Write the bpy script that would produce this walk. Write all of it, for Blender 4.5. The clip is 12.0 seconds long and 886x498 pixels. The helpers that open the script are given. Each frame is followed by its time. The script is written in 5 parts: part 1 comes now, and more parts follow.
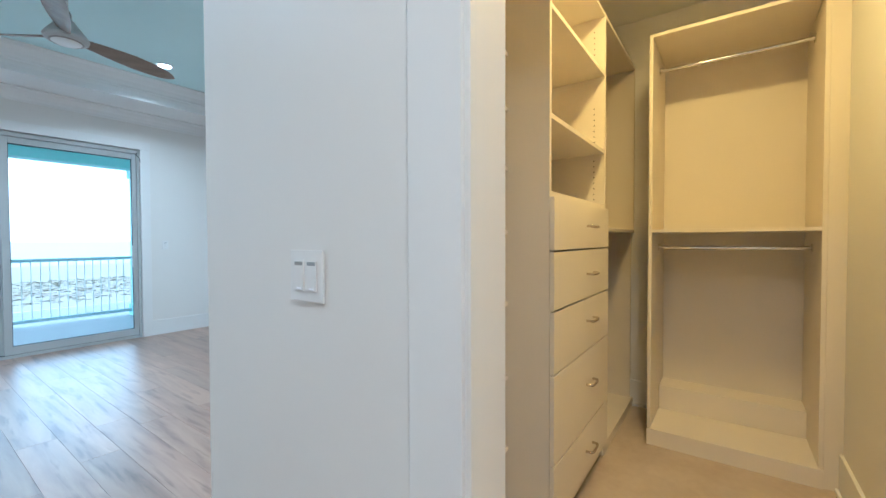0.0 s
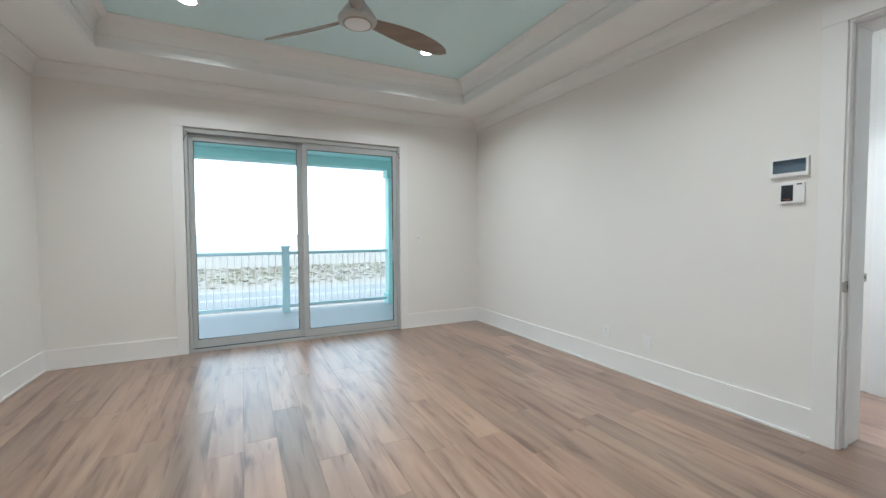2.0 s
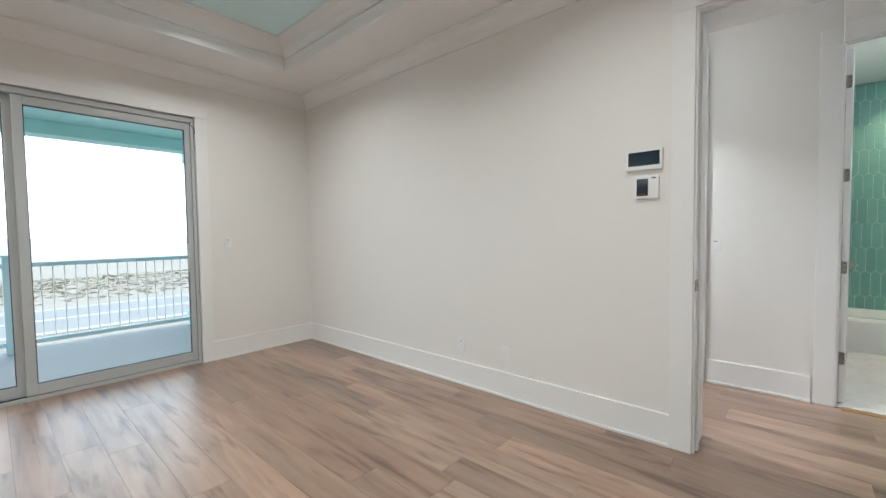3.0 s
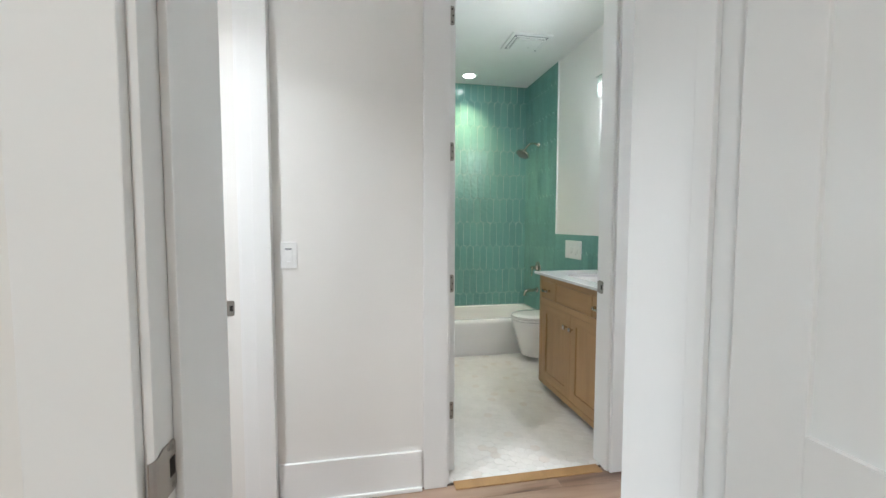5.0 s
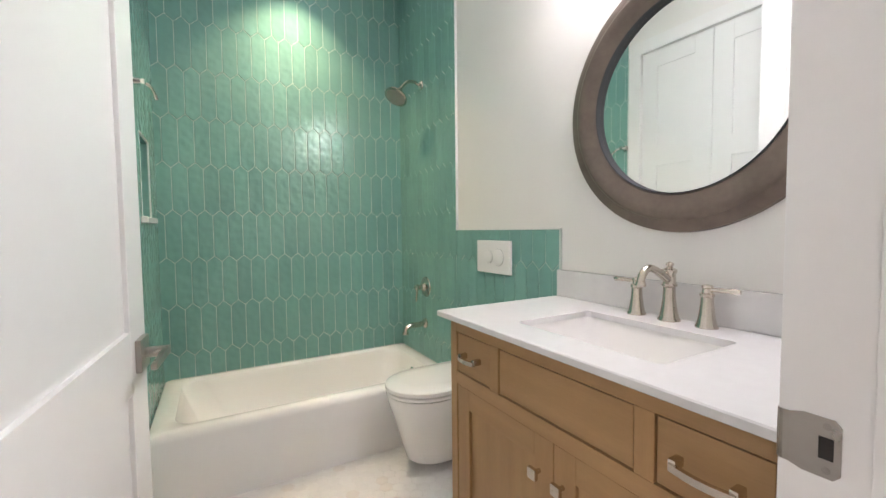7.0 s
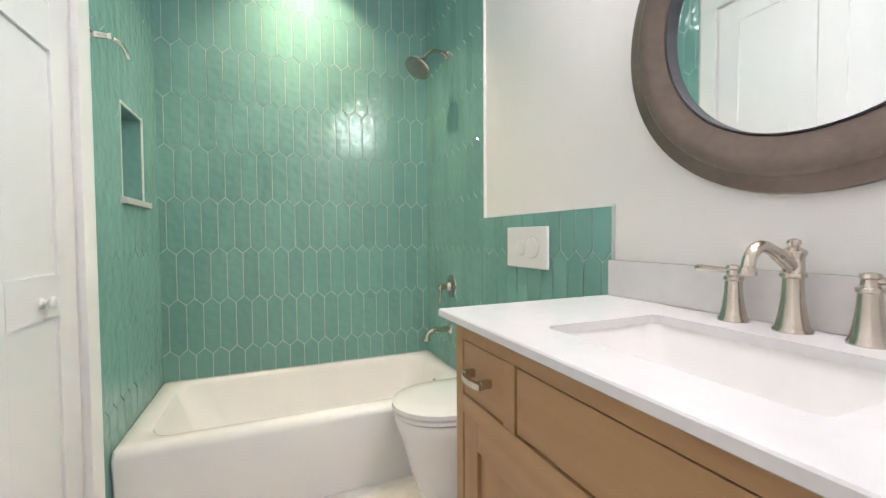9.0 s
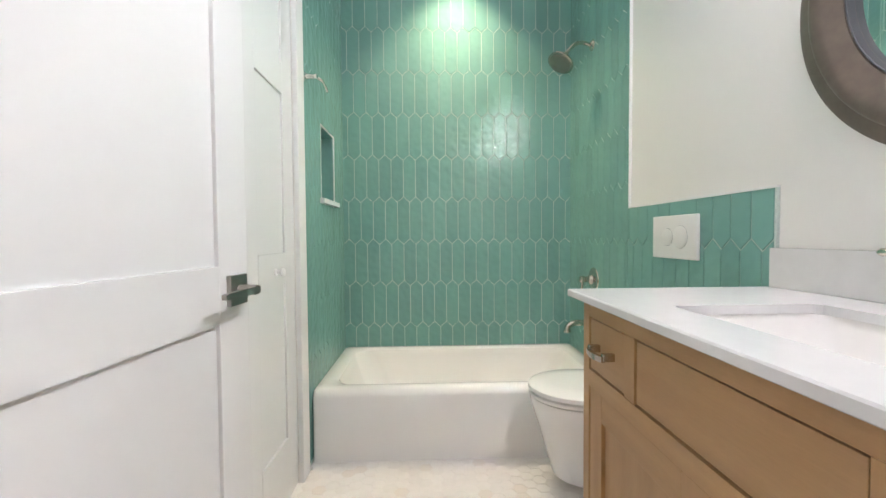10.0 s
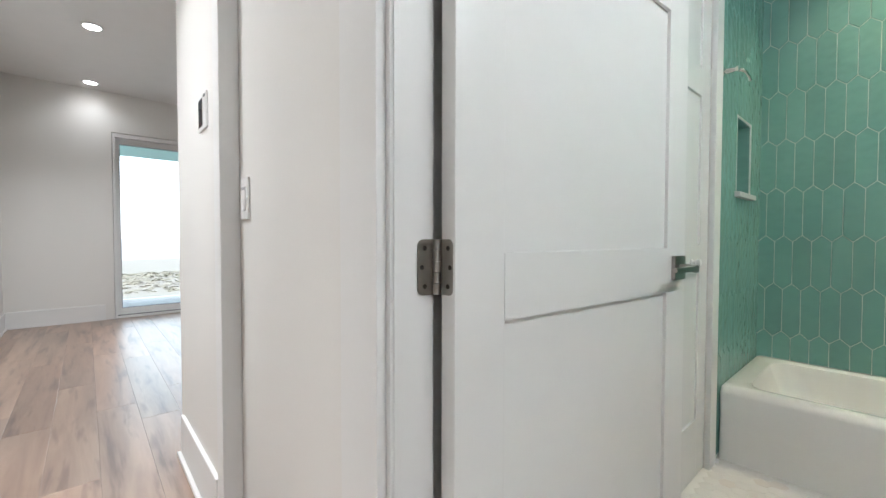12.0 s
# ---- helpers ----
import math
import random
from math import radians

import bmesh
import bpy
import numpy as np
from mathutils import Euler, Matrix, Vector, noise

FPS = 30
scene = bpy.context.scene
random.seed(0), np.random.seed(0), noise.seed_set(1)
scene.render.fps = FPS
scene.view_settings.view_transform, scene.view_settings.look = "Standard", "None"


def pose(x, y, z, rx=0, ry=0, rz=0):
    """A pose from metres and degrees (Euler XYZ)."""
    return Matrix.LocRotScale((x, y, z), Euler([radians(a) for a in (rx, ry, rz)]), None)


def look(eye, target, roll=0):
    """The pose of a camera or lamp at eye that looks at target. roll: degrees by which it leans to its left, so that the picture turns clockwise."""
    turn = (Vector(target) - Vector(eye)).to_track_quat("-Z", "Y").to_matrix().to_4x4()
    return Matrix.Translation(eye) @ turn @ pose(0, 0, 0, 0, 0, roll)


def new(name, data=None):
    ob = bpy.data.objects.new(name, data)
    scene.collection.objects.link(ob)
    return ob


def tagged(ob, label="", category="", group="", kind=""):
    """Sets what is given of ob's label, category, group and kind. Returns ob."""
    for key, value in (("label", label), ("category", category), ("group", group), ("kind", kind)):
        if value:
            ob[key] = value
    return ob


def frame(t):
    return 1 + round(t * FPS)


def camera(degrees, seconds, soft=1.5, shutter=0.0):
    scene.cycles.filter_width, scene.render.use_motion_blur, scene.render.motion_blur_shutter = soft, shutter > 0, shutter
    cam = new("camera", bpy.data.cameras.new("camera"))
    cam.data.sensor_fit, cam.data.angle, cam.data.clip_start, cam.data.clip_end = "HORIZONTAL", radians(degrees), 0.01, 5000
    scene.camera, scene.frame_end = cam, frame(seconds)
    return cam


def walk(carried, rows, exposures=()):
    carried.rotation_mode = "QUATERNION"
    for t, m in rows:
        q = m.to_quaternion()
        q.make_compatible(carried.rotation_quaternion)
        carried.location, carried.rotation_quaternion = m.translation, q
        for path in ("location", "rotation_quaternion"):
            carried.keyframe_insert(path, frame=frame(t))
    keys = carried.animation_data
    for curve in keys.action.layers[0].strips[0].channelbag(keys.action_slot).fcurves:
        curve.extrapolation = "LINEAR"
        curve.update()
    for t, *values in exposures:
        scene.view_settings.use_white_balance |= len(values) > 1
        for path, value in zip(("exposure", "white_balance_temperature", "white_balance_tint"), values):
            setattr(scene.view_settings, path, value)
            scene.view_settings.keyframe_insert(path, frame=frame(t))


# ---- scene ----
cam = camera(95.7, 12.0)
PATH = [
    (0, (-0.526, 0.015, 1.269), (1.102, 1.175, 1.223), -0.2),
    (0.5, (-0.613, 0.104, 1.276), (0.67, 1.638, 1.219), -0.2),
    (1, (-0.588, 0.364, 1.277), (0.379, 2.114, 1.213), -0.1),
    (1.5, (-0.538, 0.766, 1.291), (0.276, 2.591, 1.217), -0.1),
    (2, (-0.443, 1.19, 1.295), (0.453, 2.977, 1.218), -0.3),
    (2.5, (-0.223, 1.548, 1.306), (0.937, 3.175, 1.227), -0.5),
    (2.8, (-0.045, 1.729, 1.308), (1.322, 3.187, 1.221), -0.6),
    (3, (0.068, 1.805, 1.29), (1.567, 3.126, 1.206), -0.8),
    (3.5, (0.487, 1.995, 1.291), (2.285, 2.866, 1.197), -0.7),
    (3.6, (0.57, 2.011, 1.301), (2.409, 2.792, 1.205), -1.0),
    (3.7, (0.686, 2.037, 1.298), (2.564, 2.717, 1.198), -0.7),
    (5.3, (2.469, 1.903, 1.286), (4.393, 1.37, 1.17), -0.1),
    (5.5, (2.681, 1.844, 1.276), (4.579, 1.226, 1.165), -0.1),
    (6, (3.164, 1.674, 1.259), (5.0, 0.888, 1.152), -0.1),
    (6.5, (3.579, 1.468, 1.234), (5.367, 0.579, 1.135), -0.6),
    (7, (3.896, 1.319, 1.21), (5.632, 0.331, 1.111), -0.6),
    (8.8, (4.181, 1.039, 1.128), (5.983, 0.175, 1.058), -0.2),
    (9, (4.16, 1.043, 1.114), (6.002, 0.265, 1.051), -0.4),
    (9.5, (4.097, 1.048, 1.098), (6.038, 0.572, 1.037), -0.3),
    (10, (4.021, 1.035, 1.075), (6.019, 0.967, 1.013), -0.4),
    (10.5, (3.96, 1.024, 1.052), (5.923, 1.406, 0.992), -0.2),
    (11, (3.873, 1.025, 1.025), (5.703, 1.831, 0.975), -0.2),
    (11.5, (3.796, 1.071, 1.025), (5.415, 2.244, 0.971), 0.1),
    (12, (3.688, 1.062, 1.042), (5.018, 2.556, 0.989), 0.1),
]
EXPOSURE = [(0.0, 2.76, 4350, -2), (0.5, 2.55, 5050, 6), (1.0, 2.52, 4950, 1), (1.5, 2.58, 5300, 5), (2.5, 2.48, 5480, 5), (3.0, 2.52, 5650, 7), (3.6, 2.7, 5300, 5), (5.3, 2.62, 5750, 8),
            (6.0, 2.56, 5900, 13), (7.0, 2.9, 6150, 18), (9.0, 3.14, 6050, 18), (10.5, 3.03, 5950, 16), (11.5, 2.93, 5900, 12), (12.0, 2.64, 5800, 9)]
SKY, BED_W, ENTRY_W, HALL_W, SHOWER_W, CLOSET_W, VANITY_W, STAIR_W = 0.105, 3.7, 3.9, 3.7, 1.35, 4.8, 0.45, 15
STRIP_W = 2.5
walk(cam, [(t, look(eye, target, roll)) for t, eye, target, roll in PATH], EXPOSURE)

# ---- world and light ----
world = bpy.data.worlds.new("overcast_sky")
scene.world = world
world.use_nodes = True
wn = world.node_tree
for n in list(wn.nodes):
    wn.nodes.remove(n)
sky = wn.nodes.new("ShaderNodeTexSky")
sky.sky_type, sky.sun_disc = "NISHITA", False
sky.sun_elevation, sky.sun_rotation = radians(48), radians(200)
sky.air_density, sky.dust_density, sky.ozone_density = 1.0, 0.6, 1.0
soft_sky = wn.nodes.new("ShaderNodeHueSaturation")
soft_sky.inputs["Saturation"].default_value = 0.14
back = wn.nodes.new("ShaderNodeBackground")
back.inputs["Strength"].default_value = SKY
wout = wn.nodes.new("ShaderNodeOutputWorld")
wn.links.new(sky.outputs[0], soft_sky.inputs["Color"])
wn.links.new(soft_sky.outputs[0], back.inputs["Color"])
wn.links.new(back.outputs[0], wout.inputs["Surface"])

sun = new("sun", bpy.data.lights.new("sun", "SUN"))
sun.data.energy, sun.data.angle, sun.data.color = 1.3, radians(12), (1.0, 0.96, 0.9)
sun.matrix_basis = look((6, -16, 20), (0, 0, 0))


def down_light(name, x, y, z, watts, colour, size=0.13, beam=142):
    """A small disc lamp facing down; only some have a recessed fitting above."""
    lamp = new(name, bpy.data.lights.new(name, "AREA"))
    lamp.data.shape, lamp.data.size, lamp.data.energy, lamp.data.color = "DISK", size, watts, colour
    lamp.data.spread = radians(beam)
    lamp.location = (x, y, z)
    return lamp


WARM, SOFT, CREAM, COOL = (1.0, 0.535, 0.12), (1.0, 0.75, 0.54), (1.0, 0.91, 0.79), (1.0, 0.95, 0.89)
ROSE = (1.0, 0.90, 0.87)
# The pair at y = 2.55 is unseen, added to even out the room.
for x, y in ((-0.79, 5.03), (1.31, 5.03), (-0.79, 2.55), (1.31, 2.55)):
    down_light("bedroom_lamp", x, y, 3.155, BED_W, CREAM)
down_light("entry_lamp", -0.75, -0.35, 2.905, ENTRY_W, SOFT)
# Unseen fill lamps without fittings, added to brighten the hall walls.
for y, share in ((-0.3, 0.6), (2.9, 1.0)):
    down_light("hall_fill", 3.15, y, 2.865, HALL_W * share, COOL, beam=105)
for y, watts in ((5.74, 5.0), (7.417, 0.28)):
    down_light("living_lamp", 3.757, y, 2.865, watts, COOL, beam=130)
down_light("shower_lamp", 6.44, 0.85, 2.885, SHOWER_W, (1.0, 0.78, 0.46), 0.09, beam=98)
# Added area lamp over the stairs, standing in for an unseen window.
stair_day = new("stair_daylight_fill", bpy.data.lights.new("stair_daylight_fill", "AREA"))
stair_day.data.shape, stair_day.data.size, stair_day.data.size_y = "RECTANGLE", 2.6, 1.2
stair_day.data.energy, stair_day.data.color = STAIR_W, (0.82, 0.93, 1.0)
stair_day.location = (6.2, -0.75, 2.95)
for x in (4.26, 4.48, 4.71, 4.94):
    bulb = new("vanity_bulb", bpy.data.lights.new("vanity_bulb", "POINT"))
    bulb.data.energy, bulb.data.shadow_soft_size, bulb.data.color = VANITY_W, 0.013, ROSE
    bulb.location = (x, 0.172, 2.31)
# Added area lamp, stands in for the glow of the lit crystal rods.
strip = new("vanity_glow", bpy.data.lights.new("vanity_glow", "AREA"))
strip.data.shape, strip.data.size, strip.data.size_y = "RECTANGLE", 0.84, 0.07
strip.data.energy, strip.data.color = STRIP_W, ROSE
strip.matrix_basis = look((4.597, 0.165, 2.36), (4.597, 1.165, 1.76))
down_light("closet_lamp", 1.3, 0.12, 2.88, CLOSET_W, WARM, 0.3, beam=170)


# ---- materials ----
def shade(name, base, rough=0.5, metal=0.0, amount=0.06, scale=6.0, bump=0.02, fine=90.0, stretch=(1, 1, 1), vary=0.0,
          second=None, coat=0.0, rough_vary=0.08, bump_scale=None, spots=None, island=False):
    """A surface: base colour, grain at two scales, relief and uneven gloss, in world metres."""
    m = bpy.data.materials.new(name)
    m.use_nodes = True
    nt = m.node_tree
    p = nt.nodes["Principled BSDF"]
    node, link = nt.nodes.new, nt.links.new
    geo = node("ShaderNodeNewGeometry")
    mp = node("ShaderNodeMapping")
    mp.inputs["Scale"].default_value = stretch
    link(geo.outputs["Position"], mp.inputs["Vector"])
    big, small = node("ShaderNodeTexNoise"), node("ShaderNodeTexNoise")
    for tex, s, d in ((big, scale, 4), (small, fine, 3)):
        tex.inputs["Scale"].default_value, tex.inputs["Detail"].default_value = s, d
        link(mp.outputs[0], tex.inputs["Vector"])
    add = node("ShaderNodeMath")
    add.operation = "ADD"
    half = node("ShaderNodeMath")
    half.operation = "MULTIPLY"
    half.inputs[1].default_value = 0.4
    link(small.outputs["Fac"], half.inputs[0])
    link(big.outputs["Fac"], add.inputs[0])
    link(half.outputs[0], add.inputs[1])
    ramp = node("ShaderNodeMapRange")
    ramp.inputs["From Min"].default_value, ramp.inputs["From Max"].default_value = 0.4, 1.0
    link(add.outputs[0], ramp.inputs["Value"])
    mix = node("ShaderNodeMix")
    mix.data_type = "RGBA"
    other = second or tuple(c * (1 - amount * 2) for c in base)
    mix.inputs["A"].default_value, mix.inputs["B"].default_value = (*base, 1), (*other, 1)
    link(ramp.outputs[0], mix.inputs["Factor"])
    colour = mix.outputs["Result"]
    if vary:
        info = geo if island else node("ShaderNodeObjectInfo")
        lot = info.outputs["Random Per Island" if island else "Random"]
        hsv = node("ShaderNodeHueSaturation")
        val = node("ShaderNodeMapRange")
        val.inputs["To Min"].default_value, val.inputs["To Max"].default_value = 1 - vary, 1 + vary
        link(lot, val.inputs["Value"])
        link(val.outputs[0], hsv.inputs["Value"])
        link(colour, hsv.inputs["Color"])
        colour = hsv.outputs[0]
        if spots:
            over = node("ShaderNodeMath")
            over.operation = "GREATER_THAN"
            over.inputs[1].default_value = 0.95
            link(lot, over.inputs[0])
            dark = node("ShaderNodeMix")
            dark.data_type = "RGBA"
            dark.inputs["B"].default_value = (*spots, 1)
            link(over.outputs[0], dark.inputs["Factor"])
            link(colour, dark.inputs["A"])
            colour = dark.outputs["Result"]
    link(colour, p.inputs["Base Color"])
    rr = node("ShaderNodeMapRange")
    rr.inputs["To Min"].default_value, rr.inputs["To Max"].default_value = max(0.02, rough - rough_vary), min(1, rough + rough_vary)
    link(big.outputs["Fac"], rr.inputs["Value"])
    link(rr.outputs[0], p.inputs["Roughness"])
    p.inputs["Metallic"].default_value = metal
    p.inputs["Coat Weight"].default_value = coat
    p.inputs["Coat Roughness"].default_value = 0.08
    if bump:
        bn = node("ShaderNodeBump")
        bn.inputs["Strength"].default_value, bn.inputs["Distance"].default_value = bump, 0.01
        if bump_scale:
            wave = node("ShaderNodeTexNoise")
            wave.inputs["Scale"].default_value, wave.inputs["Detail"].default_value = bump_scale, 0.3
            link(geo.outputs["Position"], wave.inputs["Vector"])
            link(wave.outputs["Fac"], bn.inputs["Height"])
        else:
            link(add.outputs[0], bn.inputs["Height"])
        link(bn.outputs[0], p.inputs["Normal"])
    return m


def glow(name, colour, strength):
    m = bpy.data.materials.new(name)
    m.use_nodes = True
    p = m.node_tree.nodes["Principled BSDF"]
    p.inputs["Base Color"].default_value = (0.9, 0.9, 0.9, 1)
    p.inputs["Emission Color"].default_value = (*colour, 1)
    p.inputs["Emission Strength"].default_value = strength
    return m


def pane_glass(name):
    """Thin window glass: see-through with a faint gloss."""
    m = bpy.data.materials.new(name)
    m.use_nodes = True
    nt = m.node_tree
    nt.nodes.remove(nt.nodes["Principled BSDF"])
    see, gloss, mix, fr = (nt.nodes.new("ShaderNode" + k) for k in ("BsdfTransparent", "BsdfGlossy", "MixShader", "LayerWeight"))
    see.inputs["Color"].default_value = (0.93, 0.97, 0.96, 1)
    gloss.inputs["Roughness"].default_value = 0.02
    sharp, low = nt.nodes.new("ShaderNodeMath"), nt.nodes.new("ShaderNodeMath")
    sharp.operation, low.operation = "POWER", "MULTIPLY_ADD"
    sharp.inputs[1].default_value = 4.5
    low.inputs[1].default_value, low.inputs[2].default_value = 0.7, 0.04
    nt.links.new(fr.outputs["Facing"], sharp.inputs[0])
    nt.links.new(sharp.outputs[0], low.inputs[0])
    nt.links.new(low.outputs[0], mix.inputs[0])
    nt.links.new(see.outputs[0], mix.inputs[1])
    nt.links.new(gloss.outputs[0], mix.inputs[2])
    nt.links.new(mix.outputs[0], nt.nodes["Material Output"].inputs["Surface"])
    return m


def plank_material(name, base, second, third):
    """Wood-look plank: streaks along the board, knots, and a tone of its own for each board."""
    m = bpy.data.materials.new(name)
    m.use_nodes = True
    nt = m.node_tree
    node, link = nt.nodes.new, nt.links.new
    p = nt.nodes["Principled BSDF"]
    geo, info = node("ShaderNodeNewGeometry"), node("ShaderNodeObjectInfo")
    shift = node("ShaderNodeVectorMath")
    shift.operation = "MULTIPLY_ADD"
    shift.inputs[1].default_value = (37, 53, 11)
    link(info.outputs["Random"], shift.inputs[0])
    link(geo.outputs["Position"], shift.inputs[2])
    mp = node("ShaderNodeMapping")
    mp.inputs["Scale"].default_value = (7.5, 0.8, 1)
    link(shift.outputs[0], mp.inputs["Vector"])
    grain, cloud, fibre = (node("ShaderNodeTexNoise") for _ in range(3))
    grain.inputs["Scale"].default_value, grain.inputs["Detail"].default_value, grain.inputs["Distortion"].default_value = 1.6, 6, 0.6
    cloud.inputs["Scale"].default_value, cloud.inputs["Detail"].default_value = 0.55, 3
    fibre.inputs["Scale"].default_value, fibre.inputs["Detail"].default_value = 14, 4
    for tex in (grain, cloud, fibre):
        link(mp.outputs[0], tex.inputs["Vector"])
    ramp = node("ShaderNodeValToRGB")
    ramp.color_ramp.elements[0].position, ramp.color_ramp.elements[0].color = 0.31, (*third, 1)
    ramp.color_ramp.elements[1].position, ramp.color_ramp.elements[1].color = 0.62, (*base, 1)
    mid = ramp.color_ramp.elements.new(0.41)
    mid.color = (*second, 1)
    link(grain.outputs["Fac"], ramp.inputs[0])
    tone = node("ShaderNodeHueSaturation")
    val = node("ShaderNodeMapRange")
    val.inputs["To Min"].default_value, val.inputs["To Max"].default_value = 0.80, 1.14
    link(info.outputs["Random"], val.inputs["Value"])
    link(val.outputs[0], tone.inputs["Value"])
    lot, red = node("ShaderNodeMath"), node("ShaderNodeMix")
    lot.operation = "FRACT"
    spread = node("ShaderNodeMath")
    spread.operation = "MULTIPLY"
    spread.inputs[1].default_value = 7.31
    link(info.outputs["Random"], spread.inputs[0])
    link(spread.outputs[0], lot.inputs[0])
    red.data_type, red.blend_type = "RGBA", "MULTIPLY"
    red.inputs["B"].default_value = (1.0, 0.90, 0.86, 1)
    link(lot.outputs[0], red.inputs["Factor"])
    link(ramp.outputs[0], red.inputs["A"])
    link(red.outputs["Result"], tone.inputs["Color"])
    knot, knot_map, knot_mix = node("ShaderNodeTexNoise"), node("ShaderNodeMapRange"), node("ShaderNodeMix")
    knot.inputs["Scale"].default_value, knot.inputs["Detail"].default_value, knot.inputs["Distortion"].default_value = 2.6, 3, 0.3
    link(mp.outputs[0], knot.inputs["Vector"])
    knot_map.inputs["From Min"].default_value, knot_map.inputs["From Max"].default_value = 0.565, 0.69
    knot_map.inputs["To Max"].default_value = 0.75
    link(knot.outputs["Fac"], knot_map.inputs["Value"])
    knot_mix.data_type, knot_mix.blend_type = "RGBA", "MULTIPLY"
    knot_mix.inputs["B"].default_value = (0.42, 0.34, 0.30, 1)
    link(knot_map.outputs[0], knot_mix.inputs["Factor"])
    link(tone.outputs[0], knot_mix.inputs["A"])
    mul = node("ShaderNodeMix")
    mul.data_type, mul.blend_type = "RGBA", "OVERLAY"
    mul.inputs["Factor"].default_value = 0.5
    link(knot_mix.outputs["Result"], mul.inputs["A"])
    link(cloud.outputs["Fac"], mul.inputs["B"])
    link(mul.outputs["Result"], p.inputs["Base Color"])
    rough = node("ShaderNodeMapRange")
    rough.inputs["To Min"].default_value, rough.inputs["To Max"].default_value = 0.29, 0.43
    link(fibre.outputs["Fac"], rough.inputs["Value"])
    link(rough.outputs[0], p.inputs["Roughness"])
    p.inputs["Coat Weight"].default_value, p.inputs["Coat Roughness"].default_value, p.inputs["Coat IOR"].default_value = 0.85, 0.37, 1.6
    bn = node("ShaderNodeBump")
    bn.inputs["Strength"].default_value, bn.inputs["Distance"].default_value = 0.07, 0.004
    link(fibre.outputs["Fac"], bn.inputs["Height"])
    link(bn.outputs[0], p.inputs["Normal"])
    return m


PAINT = shade("wall_paint", (0.795, 0.782, 0.753), 0.55, amount=0.012, scale=1.3, bump=0.03, fine=160)
TRIM = shade("trim_paint", (0.81, 0.81, 0.80), 0.52, amount=0.010, scale=3, bump=0.0, rough_vary=0.0)
DOOR = shade("door_paint", (0.81, 0.81, 0.80), 0.27, amount=0.01, scale=3, bump=0.0, rough_vary=0.0)
CEIL = shade("ceiling_white", (0.84, 0.835, 0.82), 0.7, amount=0.012, bump=0.02, fine=120)
TEAL = shade("ceiling_teal", (0.69, 0.87, 0.88), 0.65, amount=0.02, scale=1.5, bump=0.02)
TEAL_OUT = shade("porch_teal", (0.52, 0.84, 0.82), 0.55, amount=0.03, scale=2)
MELAMINE = shade("closet_melamine", (0.76, 0.70, 0.59), 0.45, amount=0.02, scale=3, bump=0.01)
OAK = shade("vanity_oak", (0.405, 0.245, 0.105), 0.40, second=(0.315, 0.182, 0.076), scale=3.2, fine=55, stretch=(6, 6, 0.6), bump=0.05)
OAK_RAIL = shade("vanity_oak_rail", (0.405, 0.245, 0.105), 0.40, second=(0.315, 0.182, 0.076), scale=3.2, fine=55, stretch=(0.6, 6, 6), bump=0.05)
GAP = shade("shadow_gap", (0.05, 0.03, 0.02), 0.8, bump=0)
QUARTZ = shade("quartz_top", (0.72, 0.72, 0.72), 0.16, second=(0.64, 0.64, 0.64), scale=2.6, fine=26, bump=0.0)
MARBLE = shade("marble_splash", (0.76, 0.75, 0.74), 0.2, second=(0.62, 0.61, 0.61), scale=3.5, fine=20, bump=0.0)
PORCELAIN = shade("porcelain", (0.82, 0.81, 0.79), 0.09, amount=0.005, bump=0.0, coat=0.5, rough_vary=0.02)
PLASTIC = shade("white_plastic", (0.80, 0.80, 0.79), 0.3, amount=0.005, bump=0.0)
GREY_PLASTIC = shade("grey_plastic", (0.32, 0.33, 0.34), 0.35, amount=0.02, bump=0.0)
SCREEN = shade("dark_screen", (0.012, 0.016, 0.022), 0.08, amount=0.1, bump=0.0, rough_vary=0.03)
SCREEN_BLUE = shade("screen_blue", (0.012, 0.026, 0.042), 0.06, amount=0.1, bump=0.0)
NICKEL = shade("brushed_nickel", (0.62, 0.56, 0.49), 0.22, 1.0, amount=0.04, scale=30, bump=0.0)
SATIN = shade("satin_nickel", (0.40, 0.375, 0.345), 0.30, 1.0, amount=0.05, scale=20, bump=0.0)
DARKSTEEL = shade("aged_nickel", (0.36, 0.34, 0.31), 0.38, 1.0, amount=0.08, scale=25, bump=0.0)
CHROME = shade("chrome", (0.80, 0.79, 0.77), 0.08, 1.0, amount=0.02, bump=0.0, rough_vary=0.03)
HOLE = shade("latch_hole", (0.02, 0.017, 0.015), 0.7, bump=0.0)
BRONZE = shade("bronze_frame", (0.20, 0.155, 0.125), 0.36, 0.3, second=(0.125, 0.095, 0.077), scale=9, fine=60, bump=0.06)
MIRROR = shade("mirror_silver", (0.90, 0.92, 0.91), 0.02, 1.0, amount=0.0, bump=0.0, rough_vary=0.0)
GROUT = shade("tile_grout", (0.62, 0.71, 0.66), 0.8, amount=0.04, fine=200, bump=0.05)
GLAZE = shade("teal_glaze", (0.215, 0.41, 0.36), 0.035, second=(0.17, 0.35, 0.315), scale=2.5, fine=12, bump=0.38, vary=0.06,
              bump_scale=27.0, rough_vary=0.01)
HEX = shade("hex_marble", (0.82, 0.80, 0.77), 0.22, second=(0.73, 0.70, 0.665), scale=5, fine=30, bump=0.0, vary=0.03, spots=(0.735, 0.685, 0.635))
